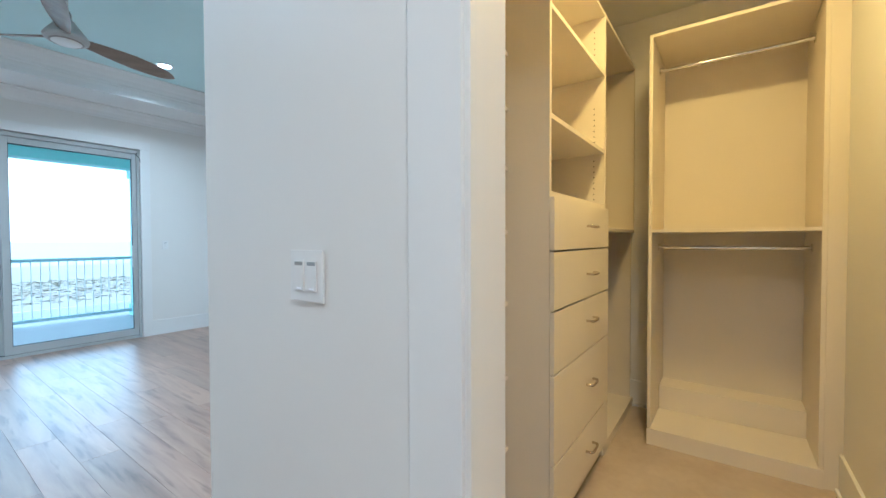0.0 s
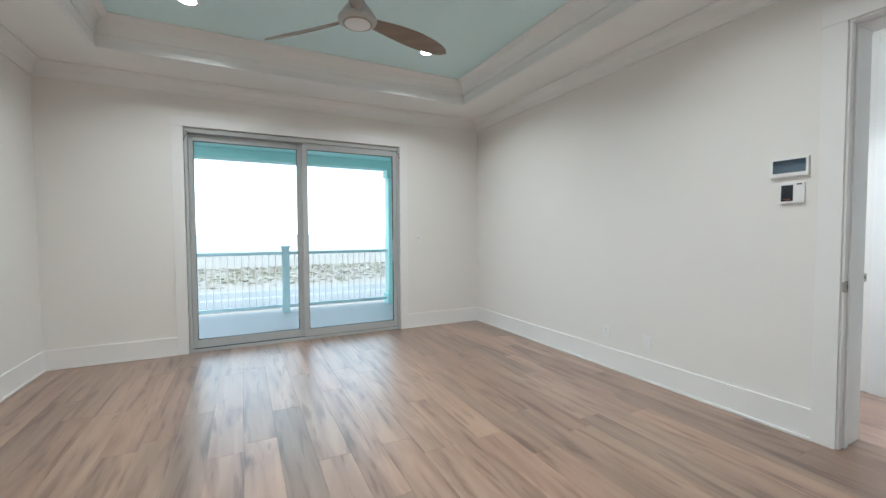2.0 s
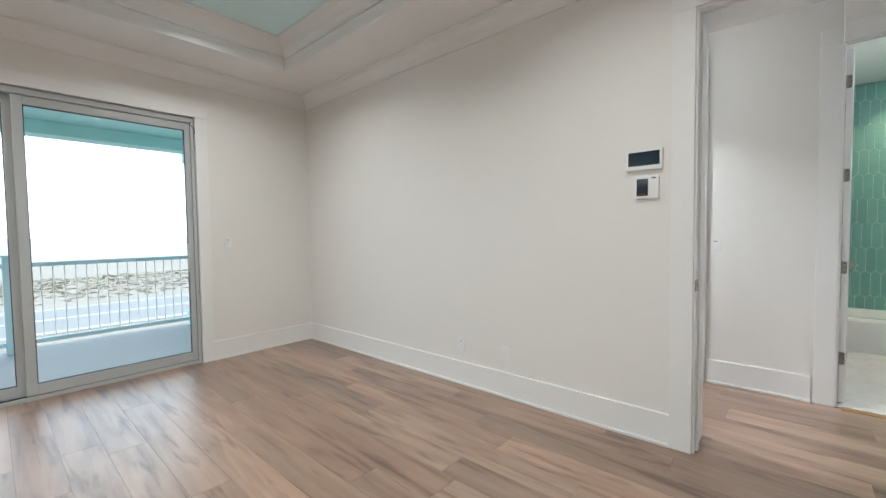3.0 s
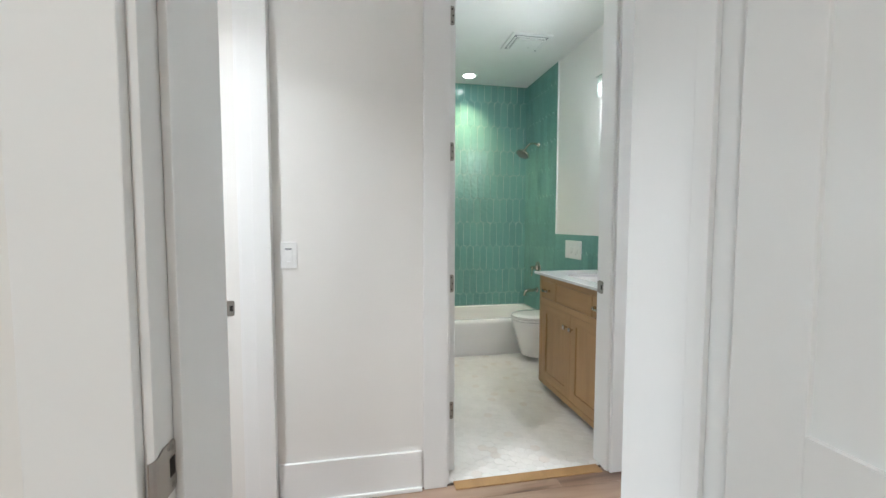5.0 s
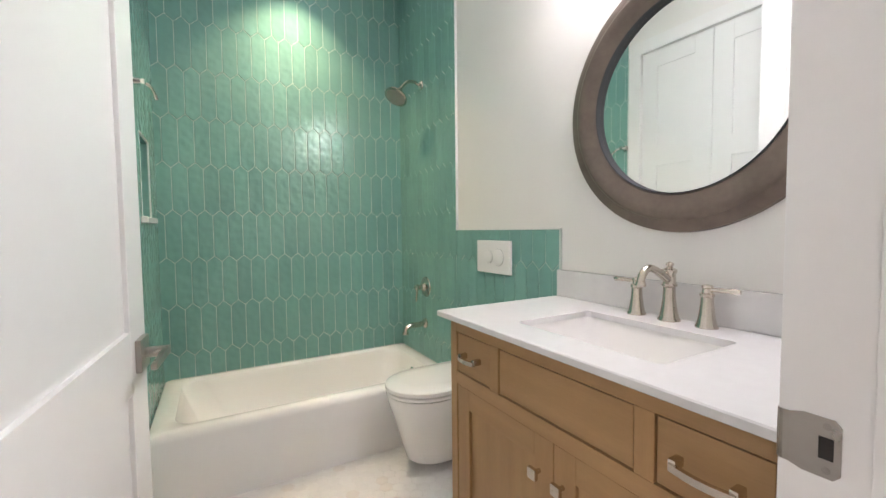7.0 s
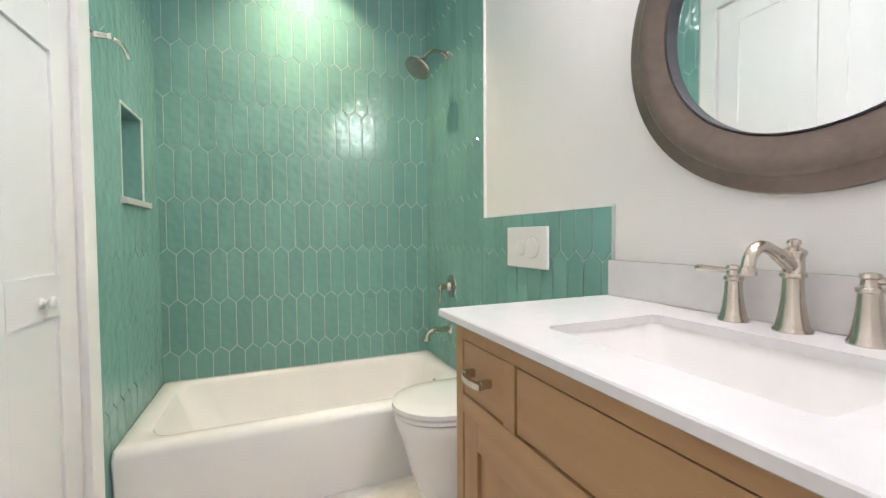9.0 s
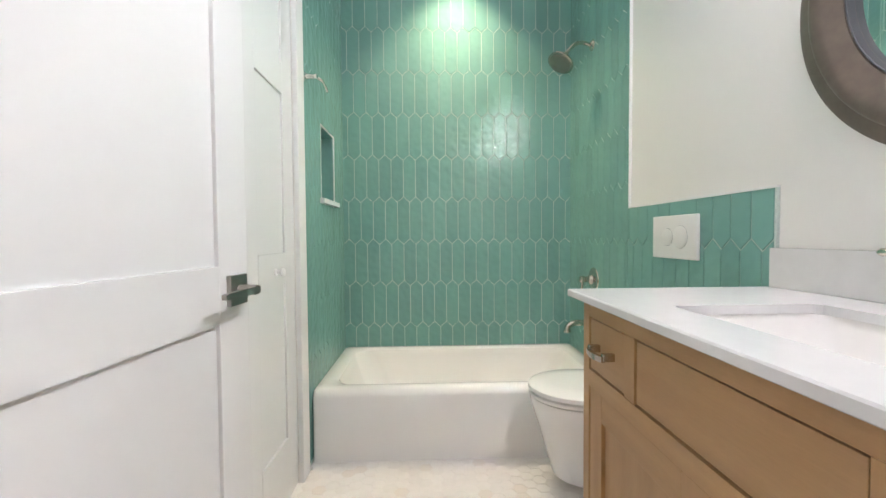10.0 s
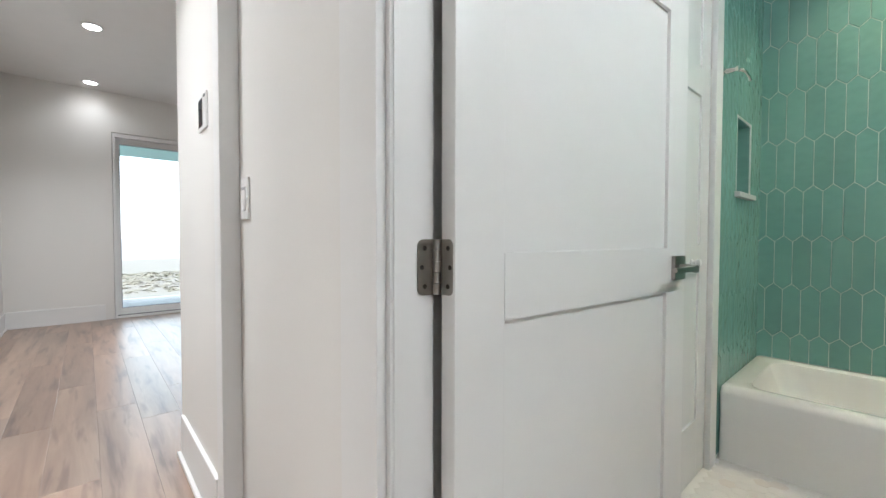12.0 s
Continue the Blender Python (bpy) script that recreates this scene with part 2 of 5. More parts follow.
HEX_REST = shade("hex_marble_field", (0.82, 0.80, 0.77), 0.22, second=(0.73, 0.70, 0.665), scale=5, fine=30, bump=0.0, vary=0.03, spots=(0.735, 0.685, 0.635), island=True)
HEX_GROUT = shade("hex_grout", (0.79, 0.77, 0.74), 0.8, amount=0.05, bump=0.03)
ALU = shade("slider_frame_paint", (0.47, 0.49, 0.49), 0.35, amount=0.02, scale=4)
GASKET = shade("dark_gasket", (0.04, 0.045, 0.05), 0.6, bump=0)
GLASS = pane_glass("window_glass")
CRYSTAL = pane_glass("crystal_glass")
LAMP_FACE = glow("lamp_face", (1.0, 0.93, 0.84), 3.2)
BULB = glow("bulb_face", (1.0, 0.93, 0.87), 3.5)
FAN_BLADE = shade("fan_blade", (0.29, 0.235, 0.19), 0.24, second=(0.20, 0.16, 0.125), scale=4, fine=40, stretch=(1, 6, 6), bump=0.03)
FAN_BODY = shade("fan_body", (0.46, 0.47, 0.46), 0.35, amount=0.03, bump=0.0)
CARPET = shade("stair_carpet", (0.58, 0.50, 0.41), 0.95, amount=0.16, scale=30, fine=320, bump=0.4)
CLOSET_FLOOR = shade("closet_tile", (0.55, 0.47, 0.37), 0.5, second=(0.42, 0.34, 0.26), scale=4, fine=22, bump=0.03)
DECK = shade("deck_tile", (0.40, 0.405, 0.43), 0.6, amount=0.05, scale=3, fine=50)
SAND = shade("sand_ground", (0.25, 0.222, 0.198), 0.95, second=(0.21, 0.186, 0.162), scale=0.12, fine=1.4, bump=0.2)
ASPHALT = shade("asphalt", (0.20, 0.203, 0.21), 0.9, amount=0.1, scale=0.4, fine=30)
LINE = shade("road_line", (0.6, 0.6, 0.57), 0.8, amount=0.08, scale=2)
GRASS = shade("dune_grass", (0.215, 0.20, 0.14), 0.9, second=(0.24, 0.20, 0.165), scale=0.1, fine=1.2, bump=0.0)
SEA = shade("sea_water", (0.33, 0.33, 0.32), 0.6, amount=0.08, scale=0.05, fine=0.6, bump=0.25)
PLANK = plank_material("plank_floor", (0.355, 0.25, 0.18), (0.265, 0.172, 0.119), (0.13, 0.074, 0.05))


# ---- building helpers ----
def box(bm, x0, x1, y0, y1, z0, z1, bevel=0.0):
    made = bmesh.ops.create_cube(bm, size=1, matrix=Matrix.Translation(((x0 + x1) / 2, (y0 + y1) / 2, (z0 + z1) / 2))
                                 @ Matrix.Diagonal((x1 - x0, y1 - y0, z1 - z0, 1)))
    if bevel:
        edges = list({e for v in made["verts"] for e in v.link_edges})
        bmesh.ops.bevel(bm, geom=edges, offset=bevel, segments=2, affect="EDGES", profile=0.6)
    return bm


def rod(bm, a, b, r0, r1=None, seg=20):
    """A straight round bar from a to b, tapered when r1 is given."""
    a, b = Vector(a), Vector(b)
    turn = (b - a).to_track_quat("Z", "Y").to_matrix().to_4x4()
    bmesh.ops.create_cone(bm, cap_ends=True, segments=seg, radius1=r0, radius2=r0 if r1 is None else r1, depth=(b - a).length,
                          matrix=Matrix.Translation((a + b) / 2) @ turn)
    return bm


def loft(bm, rings, close=True, cap=True):
    """A skin over rings of points, each with the same number of points."""
    vs = [[bm.verts.new(p) for p in ring] for ring in rings]
    n = len(vs[0])
    for lo, hi in zip(vs, vs[1:]):
        for i in range(n if close else n - 1):
            j = (i + 1) % n
            bm.faces.new((lo[i], lo[j], hi[j], hi[i]))
    if cap:
        bm.faces.new(list(reversed(vs[0])))
        bm.faces.new(vs[-1])
    return bm


def lathe(bm, profile, base=(0, 0, 0), axis=(0, 0, 1), seg=32):
    """A turned shape: profile of (radius, height) along the axis from base."""
    turn = Vector(axis).to_track_quat("Z", "Y").to_matrix()
    rings = [[Vector(base) + turn @ Vector((r * math.cos(2 * math.pi * i / seg), r * math.sin(2 * math.pi * i / seg), h))
              for i in range(seg)] for r, h in profile]
    return loft(bm, rings)


def tube(bm, pts, r, seg=14):
    """A bent round pipe through pts; r is one radius or one for each point."""
    pts = [Vector(p) for p in pts]
    rings = []
    for i, p in enumerate(pts):
        way = (pts[min(i + 1, len(pts) - 1)] - pts[max(i - 1, 0)]).normalized()
        side = way.cross(Vector((0.13, 0.21, 1))).normalized()
        up = side.cross(way)
        rad = r[i] if isinstance(r, (list, tuple)) else r
        rings.append([p + rad * (math.cos(a) * side + math.sin(a) * up) for a in (2 * math.pi * k / seg for k in range(seg))])
    return loft(bm, rings)


def curve_points(pts, n=8):
    """Smooth points through pts."""
    pts = [Vector(p) for p in pts]
    out = []
    for i in range(len(pts) - 1):
        p0, p1, p2, p3 = pts[max(i - 1, 0)], pts[i], pts[i + 1], pts[min(i + 2, len(pts) - 1)]
        for k in range(n):
            t = k / n
            out.append(0.5 * (2 * p1 + (p2 - p0) * t + (2 * p0 - 5 * p1 + 4 * p2 - p3) * t * t + (3 * p1 - p0 - 3 * p2 + p3) * t ** 3))
    return out + [pts[-1]]


def mesh_of(name, bm, material, smooth=False):
    bmesh.ops.recalc_face_normals(bm, faces=bm.faces)
    me = bpy.data.meshes.new(name)
    bm.to_mesh(me)
    bm.free()
    me.materials.append(material)
    if smooth:
        me.polygons.foreach_set("use_smooth", [True] * len(me.polygons))
        me.set_sharp_from_angle(angle=radians(40))
    return me


def part(name, bm, material, parent, label="", smooth=False):
    ob = new(name, mesh_of(name, bm, material, smooth))
    ob.parent = parent
    if label:
        tagged(ob, label)
    return ob


def thing(name, label, category, m=None, group="", kind=""):
    ob = new(name)
    ob.empty_display_size = 0.1
    ob.matrix_basis = m or Matrix()
    return tagged(ob, label, category, group, kind)


def solid(name, bm, material, label, category, kind="structure", group="", smooth=False):
    return tagged(new(name, mesh_of(name, bm, material, smooth)), label, category, group, kind)


def B(*dims, bevel=0.0):
    return box(bmesh.new(), *dims, bevel=bevel)


def wall(name, axis, a0, a1, s0, s1, z0, z1, holes=(), label="", material=None):
    """A wall across the axis ('x' or 'y'), from a0 to a1 in thickness and s0 to s1 along, with openings (s, s, z, z) through it."""
    bm = bmesh.new()

    def put(b0, b1, c0, c1):
        if b1 - b0 > 1e-4 and c1 - c0 > 1e-4:
            box(bm, *((a0, a1, b0, b1) if axis == "x" else (b0, b1, a0, a1)), c0, c1)
    at = s0
    for h0, h1, hz0, hz1 in sorted(holes):
        put(at, h0, z0, z1)
        put(h0, h1, z0, hz0)
        put(h0, h1, hz1, z1)
        at = h1
    put(at, s1, z0, z1)
    return solid(name, bm, material or PAINT, label or "smooth off-white painted wall", "wall")


def skirting(name, pts, out):
    """A tall flat baseboard with a shoe strip, along a straight run from pts[0] to pts[1]; out: which way it stands proud."""
    (x0, y0), (x1, y1) = pts
    ox, oy = out
    base = thing(name, "tall flat white baseboard with shoe moulding", "baseboard", kind="structure")
    for nm, z0, z1, d in (("board", 0.0, 0.195, 0.016), ("shoe", 0.0, 0.02, 0.03)):
        bm = bmesh.new()
        s = 0.0005 if nm == "board" else 0.0165
        xs = sorted((x0 + ox * s, x1 + ox * d))
        ys = sorted((y0 + oy * s, y1 + oy * d))
        if ox:
            ys = sorted((y0, y1))
        else:
            xs = sorted((x0, x1))
        box(bm, *xs, *ys, z0 + 0.001, z1, bevel=0.003)
        part(nm, bm, TRIM, base)
    return base


def casing(name, axis, face, out, s0, s1, top, wide=0.115, proud=0.02, far=None):
    """Flat door or window trim on a wall face round the opening s0..s1, with two legs and a head."""
    c = thing(name, "flat white painted door casing", "door casing", kind="structure")

    def leg(nm, b0, b1, z0, z1, face=face):
        f0, f1 = sorted((face + out * 0.0005, face + out * proud))
        dims = (f0, f1, b0, b1) if axis == "x" else (b0, b1, f0, f1)
        part(nm, B(*dims, z0, z1, bevel=0.002), TRIM, c)
    leg("leg", s0 - wide, s0, 0.001, top)
    leg("leg", s1, s1 + wide, 0.001, top, far or face)
    if far:
        leg("head", s0 - wide - 0.006, s1, top + 0.0005, top + wide)
        leg("head", s1, s1 + wide, top + 0.0005, top + wide, far)
    else:
        leg("head", s0 - wide - 0.006, s1 + wide + 0.006, top + 0.0005, top + wide)
    return c


# ---- structure: bedroom, entry and closet ----
WX, EX, NY, WT = -2.17, 2.69, 6.30, 0.27
HEAD, BHEAD = 2.50, 2.55
wall("wall_west", "x", WX - 0.07, WX, -1.44, NY + 0.16, 0, 3.4, [(3.55, 4.83, 2.05, 2.42)])
wall("wall_north", "y", NY, NY + 0.16, WX, EX + WT, 0, 3.4, [(-0.98, 1.465, 0.0, 2.455)])
wall("wall_east", "x", EX, EX + WT, 1.28, NY, 0, 3.4, [(1.368, 2.235, 0.0, HEAD)])
wall("wall_closet_north", "y", 1.10, 1.28, 0.04, EX + WT, 0, 3.4)
wall("wall_closet_west", "x", 0.04, 0.16, -1.30, 1.10, 0, 3.4, [(-0.40, 0.372, 0.0, HEAD)])
wall("wall_closet_south", "y", -0.60, -0.46, 0.16, 2.96, 0, 3.4)
wall("wall_closet_east", "x", 2.80, 2.96, -0.46, 1.10, 0, 3.4)
wall("wall_entry_south", "y", -1.44, -1.30, WX, 0.16, 0, 3.4)
solid("ceiling_closet", B(0.16, 2.80, -0.46, 1.10, 2.90, 3.0), CEIL, "plain white closet ceiling", "ceiling")

TX0, TX1, TY0, TY1, SOF, TOP = -1.54, 2.09, 1.85, 5.65, 2.92, 3.17
bm = bmesh.new()
box(bm, WX, TX0, -1.30, NY, SOF, SOF + 0.3)
box(bm, TX1, EX, 1.28, NY, SOF, SOF + 0.3)
box(bm, TX0, TX1, TY1, NY, SOF, SOF + 0.3)
box(bm, TX0, TX1, 1.28, TY0, SOF, SOF + 0.3)
box(bm, TX0, 0.04, -1.30, 1.28, SOF, SOF + 0.3)
solid("ceiling_soffit", bm, CEIL, "white dropped border of a tray ceiling", "ceiling")
solid("ceiling_tray", B(TX0 - 0.1, TX1 + 0.1, TY0 - 0.1, TY1 + 0.1, TOP, TOP + 0.1), TEAL, "pale teal painted tray ceiling", "ceiling")


def crown(name, runs, z_top, size):
    """A crown moulding round a rectangle of wall runs: x0, x1, y0, y1; drawn as a stepped cove."""
    x0, x1, y0, y1 = runs
    prof = [(0.0, -size * 1.15), (0.012, -size * 1.15), (0.016, -size * 0.95), (size * 0.28, -size * 0.62), (size * 0.62, -size * 0.24),
            (size * 0.86, -size * 0.14), (size, -0.012), (size, -0.0005), (0.0, -0.0005)]
    rings = [[(x0 + d, y0 + d, z_top + h) for d, h in prof], [(x1 - d, y0 + d, z_top + h) for d, h in prof],
             [(x1 - d, y1 - d, z_top + h) for d, h in prof], [(x0 + d, y1 - d, z_top + h) for d, h in prof]]
    bm = loft(bmesh.new(), rings + [rings[0]], cap=False)
    bmesh.ops.remove_doubles(bm, verts=bm.verts, dist=1e-5)
    return solid(name, bm, TRIM, "white crown moulding below the ceiling", "crown moulding")


crown("trim_wall_crown", (WX + 0.0005, EX - 0.0005, 1.285, NY - 0.0005), SOF, 0.115)
crown("trim_tray_crown", (TX0 + 0.0005, TX1 - 0.0005, TY0 + 0.0005, TY1 - 0.0005), TOP, 0.13)
part_edge = thing("trim_tray_edge", "white flat band round the tray opening", "moulding", kind="structure")
for dims in ((TX0 - 0.03, TX0 + 0.012, TY0, TY1), (TX1 - 0.012, TX1 + 0.03, TY0, TY1), (TX0 - 0.03, TX1 + 0.03, TY1 - 0.012, TY1 + 0.03),
             (TX0 - 0.03, TX1 + 0.03, TY0 - 0.03, TY0 + 0.012)):
    part("band", B(*dims, SOF - 0.012, SOF + 0.05, bevel=0.004), TRIM, part_edge)

# hall, living room beyond, stair landing
HX, HN, BX = 3.985, 4.035, 4.105
wall("wall_hall_west", "x", 2.83, 2.98, NY + 0.16, 7.69, 0, 3.0)
wall("wall_hall_south_west", "x", 2.83, 2.96, -2.6, -0.60, 0, 3.0)
wall("wall_bath_west", "x", HX, BX, -0.33, 1.581, 0, 3.0, [(0.723, 1.581, 0.0, BHEAD)])
wall("wall_hall_east", "x", HN, BX, 1.581, 3.30, 0, 3.0)
wall("wall_living_south", "y", 3.30, 3.42, HN, 9.0, 0, 3.0)
wall("wall_living_east", "x", 9.0, 9.14, 3.30, 7.83, 0, 3.0)
# Slider opening is widened east, out of view, to let in more daylight.
wall("wall_living_north", "y", 7.69, 7.83, 2.83, 9.14, 0, 3.0, [(3.95, 8.4, 0.0, 2.385)])
solid("ceiling_hall", B(2.83, HN, -2.6, 7.69, 2.88, 3.0), CEIL, "plain white hall ceiling", "ceiling")
solid("ceiling_living", B(HN, 9.0, 3.42, 7.69, 2.88, 3.0), CEIL, "plain white living room ceiling", "ceiling")

# bathroom shell
SY, NYB, TXB, BZ = 0.075, 1.61, 6.70, 2.90
wall("wall_bath_south", "y", SY - 0.13, SY, BX, 7.2, 0, 3.0)
wall("wall_bath_north", "y", NYB, NYB + 0.13, BX, 7.2, 0, 3.0, [(4.80, 5.765, 0.0, 2.46), (6.15, 6.45, 1.28, 1.67)])
wall("wall_bath_east", "x", TXB, TXB + 0.13, SY, NYB, 0, 3.0)
solid("ceiling_bath", B(BX, TXB, SY, NYB, BZ, 3.0), CEIL, "plain white bathroom ceiling", "ceiling")
wall("wall_linen_back", "y", 2.3, 2.36, 4.7, 5.9, 0, 2.9)

# stairs side
wall("wall_stair_south", "y", -1.55, -1.42, 2.83, 8.0, -2.0, 3.0, label="white shiplap stair wall")
wall("wall_stair_end", "x", 7.9, 8.0, -1.42, SY - 0.13, 0, 3.0)
wall("wall_hall_end", "y", -2.6, -2.48, 2.83, 4.2, 0, 3.0)
# Added gap at x 4.9 to 7.6, out of view, lets sky in.
bm = bmesh.new()
box(bm, HX, 4.9, -1.55, SY - 0.13, 2.88, 3.0)
box(bm, 7.6, 8.0, -1.55, SY - 0.13, 2.88, 3.0)
solid("ceiling_stair", bm, CEIL, "plain white stair ceiling", "ceiling")

# door trim and baseboards
casing("trim_closet_door", "x", 0.04, -1, -0.40, 0.372, HEAD, proud=0.013)
casing("trim_bedroom_door", "x", EX, -1, 1.368, 2.235, HEAD)
casing("trim_bedroom_door_hall", "x", EX + WT, 1, 1.368, 2.235, HEAD)
casing("trim_bath_door_hall", "x", HX, -1, 0.723, 1.581, BHEAD, far=HN)
casing("trim_linen_door", "y", NYB, -1, 4.80, 5.765, 2.46, wide=0.09)
casing("trim_slider", "y", NY, -1, -0.98, 1.465, 2.455, wide=0.105)


def jamb(name, axis, a0, a1, s0, s1, top, stop, rise=0.0115, far=None):
    """The lining of a door opening with its stops."""
    j = thing(name, "white door jamb with a stop strip", "door jamb", kind="structure")

    def put(nm, b0, b1, c0, c1, z0, z1):
        part(nm, B(*((c0, c1, b0, b1) if axis == "x" else (b0, b1, c0, c1)), z0, z1, bevel=0.0015), TRIM, j)
    put("side", s0 - 0.0, s0 + 0.012, a0 - 0.003, a1 + 0.003, 0.002, top - 0.013)
    put("side", s1 - 0.012, s1, (far or a0) - 0.003, a1 + (0.013 if far else 0.003), 0.002, top - 0.013)
    put("head", s0, s1, a0 - 0.003, a1 + 0.003, top - 0.0125, top)
    if stop:
        put("stop", s0 + 0.0125, s0 + 0.0125 + rise, *stop, 0.002, top - 0.03)
        put("stop", s1 - 0.0125 - rise, s1 - 0.0125, *((far + 0.002, far + 0.014) if far else stop), 0.002, top - 0.03)
        put("stop", s0 + 0.0125, s1 - 0.0125, *stop, top - 0.028, top - 0.0135)
    return j


jamb("door_jamb_closet", "x", 0.04, 0.16, -0.40, 0.372, HEAD, None)
jamb("door_jamb_bedroom", "x", EX, EX + WT, 1.368, 2.235, HEAD, (EX + 0.045, EX + 0.085))
jamb("door_jamb_bath", "x", HX, BX, 0.723, 1.581, BHEAD, (HX + 0.002, HX + 0.042), rise=0.003, far=HN)

skirting("baseboard_north_a", ((WX, NY), (-1.085, NY)), (0, -1))
skirting("baseboard_north_b", ((1.57, NY), (EX, NY)), (0, -1))
skirting("baseboard_east", ((EX, 2.35), (EX, NY)), (-1, 0))
skirting("baseboard_west", ((WX, -1.30), (WX, NY)), (1, 0))
skirting("baseboard_closet_wall", ((0.04, 0.488), (0.04, 1.28)), (-1, 0))
skirting("baseboard_closet_end", ((0.01, 1.28), (EX, 1.28)), (0, 1))
skirting("baseboard_hall", ((HN, 1.706), (HN, 2.362)), (-1, 0))
skirting("baseboard_hall_south", ((HX, -0.26), (HX, 0.605)), (-1, 0))
skirting("baseboard_living_west", ((2.98, NY), (2.98, 7.69)), (1, 0))
skirting("baseboard_living_north", ((2.98, 7.69), (3.86, 7.69)), (0, -1))
skirting("baseboard_closet_south", ((0.16, -0.46), (2.80, -0.46)), (0, 1))
skirting("baseboard_closet_east", ((2.80, 0.44), (2.80, 1.10)), (-1, 0))
skirting("baseboard_bath", ((5.857, NYB), (5.868, NYB)), (0, -1))

# hall wall: trimmed pier north of the switch
pier = thing("trim_hall_pier", "white painted trim boards on a hall wall", "trim", kind="structure")
part("board", B(HN - 0.055, HN - 0.0005, 2.365, 2.435, 0.001, 2.75, bevel=0.003), TRIM, pier)
part("reveal", B(HN - 0.035, HN - 0.0005, 2.4355, 2.492, 0.001, 2.75, bevel=0.003), TRIM, pier)
part("bead", B(HN - 0.02, HN - 0.0005, 2.4925, 2.504, 0.001, 2.75, bevel=0.003), TRIM, pier)
part("panel", B(HN - 0.006, HN - 0.0005, 2.5045, 3.30, 0.001, 2.8795), PAINT, pier)
part("board", B(HN - 0.022, HN - 0.0065, 2.62, 3.31, 0.001, 0.195, bevel=0.003), TRIM, pier)
part("shoe", B(HN - 0.038, HN - 0.0225, 2.62, 3.32, 0.001, 0.02, bevel=0.003), TRIM, pier)

# bathroom corner trim strips between tile and paint
edge = thing("trim_tile_edge", "thin white metal tile edging", "tile trim", kind="structure")
part("strip", B(5.898, 5.904, SY, SY + 0.012, 1.21, BZ), PLASTIC, edge)
part("strip", B(5.088, 5.904, SY, SY + 0.012, 1.204, 1.2095), PLASTIC, edge)

# ---- ground and view outside ----
ground = solid("ground", B(-900, 900, 8.9, 1600, -4.6, -4.0), SAND, "pale sandy ground with sparse growth", "ground")
solid("road", B(-600, 600, 32, 43, -4.0, -3.95), ASPHALT, "grey two-lane coastal road", "road")
marks = thing("road_marking", "pale painted edge lines on asphalt", "road marking", kind="structure")
for y in (32.6, 37.5, 42.4):
    part("line", B(-600, 600, y - 0.16, y + 0.16, -3.949, -3.944), LINE, marks)
solid("water", B(-1500, 1500, 115, 4800, -3.99, -3.97), SEA, "calm pale grey-green sea", "sea")
grass_bm = bmesh.new()
rng = random.Random(5)
for _ in range(8500):
    x, y = rng.uniform(-75, 85), 46 + 27 * rng.random() ** 0.8
    h = rng.uniform(0.15, 0.5) * (0.6 + 0.5 * noise.noise((x * 0.12, y * 0.2, 0)))
    for _ in range(3):
        a, w = rng.uniform(0, 6.28), rng.uniform(0.18, 0.5)
        dx, dy = math.cos(a) * w, math.sin(a) * w
        tip = (x + rng.uniform(-0.4, 0.4), y + rng.uniform(-0.3, 0.3), -4.0 + max(0.06, h * 0.45))
        grass_bm.faces.new([grass_bm.verts.new(p) for p in ((x - dx, y - dy, -4.0), (x + dx, y + dy, -4.0), tip)])
solid("dune_grass", grass_bm, GRASS, "tufts of brown-green dune grass", "dune grass", kind="stuff")

# porch
solid("floor_porch", B(-3.1, 2.83, NY + 0.16, 8.75, -0.25, -0.04), DECK, "pale grey porch floor", "porch floor")
solid("ceiling_porch", B(-3.1, 2.83, NY + 0.16, 8.8, 2.66, 2.8), TEAL_OUT, "bright teal porch ceiling", "porch ceiling")
solid("porch_beam", B(-3.1, 2.83, 8.42, 8.7, 2.50, 2.66, bevel=0.01), TEAL_OUT, "teal painted porch beam", "beam")
solid("wall_porch_side", B(2.83, 2.94, 7.83, 8.75, -0.25, 2.8), TEAL_OUT, "teal porch side wall", "wall")
col = thing("porch_column", "square teal porch column with base and cap", "column", pose(2.16, 8.56, -0.04))
part("shaft", B(-0.11, 0.11, -0.11, 0.11, 0.0, 2.54, bevel=0.006), TEAL_OUT, col)
part("base", B(-0.14, 0.14, -0.14, 0.14, 0.0, 0.2, bevel=0.008), TEAL_OUT, col)
part("cap", B(-0.14, 0.14, -0.14, 0.14, 2.40, 2.54, bevel=0.008), TEAL_OUT, col)
RAILP = shade("rail_paint", (0.50, 0.66, 0.70), 0.45, amount=0.02)
rail = thing("porch_railing", "pale blue-grey porch railing with thin white balusters", "railing", pose(0, 8.56, -0.04))
for x0, x1 in ((-3.08, 0.16), (0.28, 2.05)):
    part("top_rail", B(x0, x1, -0.035, 0.035, 0.99, 1.04, bevel=0.008), RAILP, rail)
    part("bottom_rail", B(x0, x1, -0.025, 0.025, 0.08, 0.13, bevel=0.006), RAILP, rail)
part("post", B(0.16, 0.28, -0.06, 0.06, 0.0, 1.11, bevel=0.006), RAILP, rail)
part("post_cap", B(0.145, 0.295, -0.075, 0.075, 1.11, 1.135, bevel=0.006), RAILP, rail)
bal = mesh_of("baluster", B(-0.0048, 0.0048, -0.0048, 0.0048, 0.13, 0.99), TRIM)
for i in range(60):
    x = -3.03 + i * 0.103
    if not (0.14 < x < 0.30) and x < 2.03:
        o = new("baluster", bal)
        o.parent, o.location = rail, (x, 0, 0)
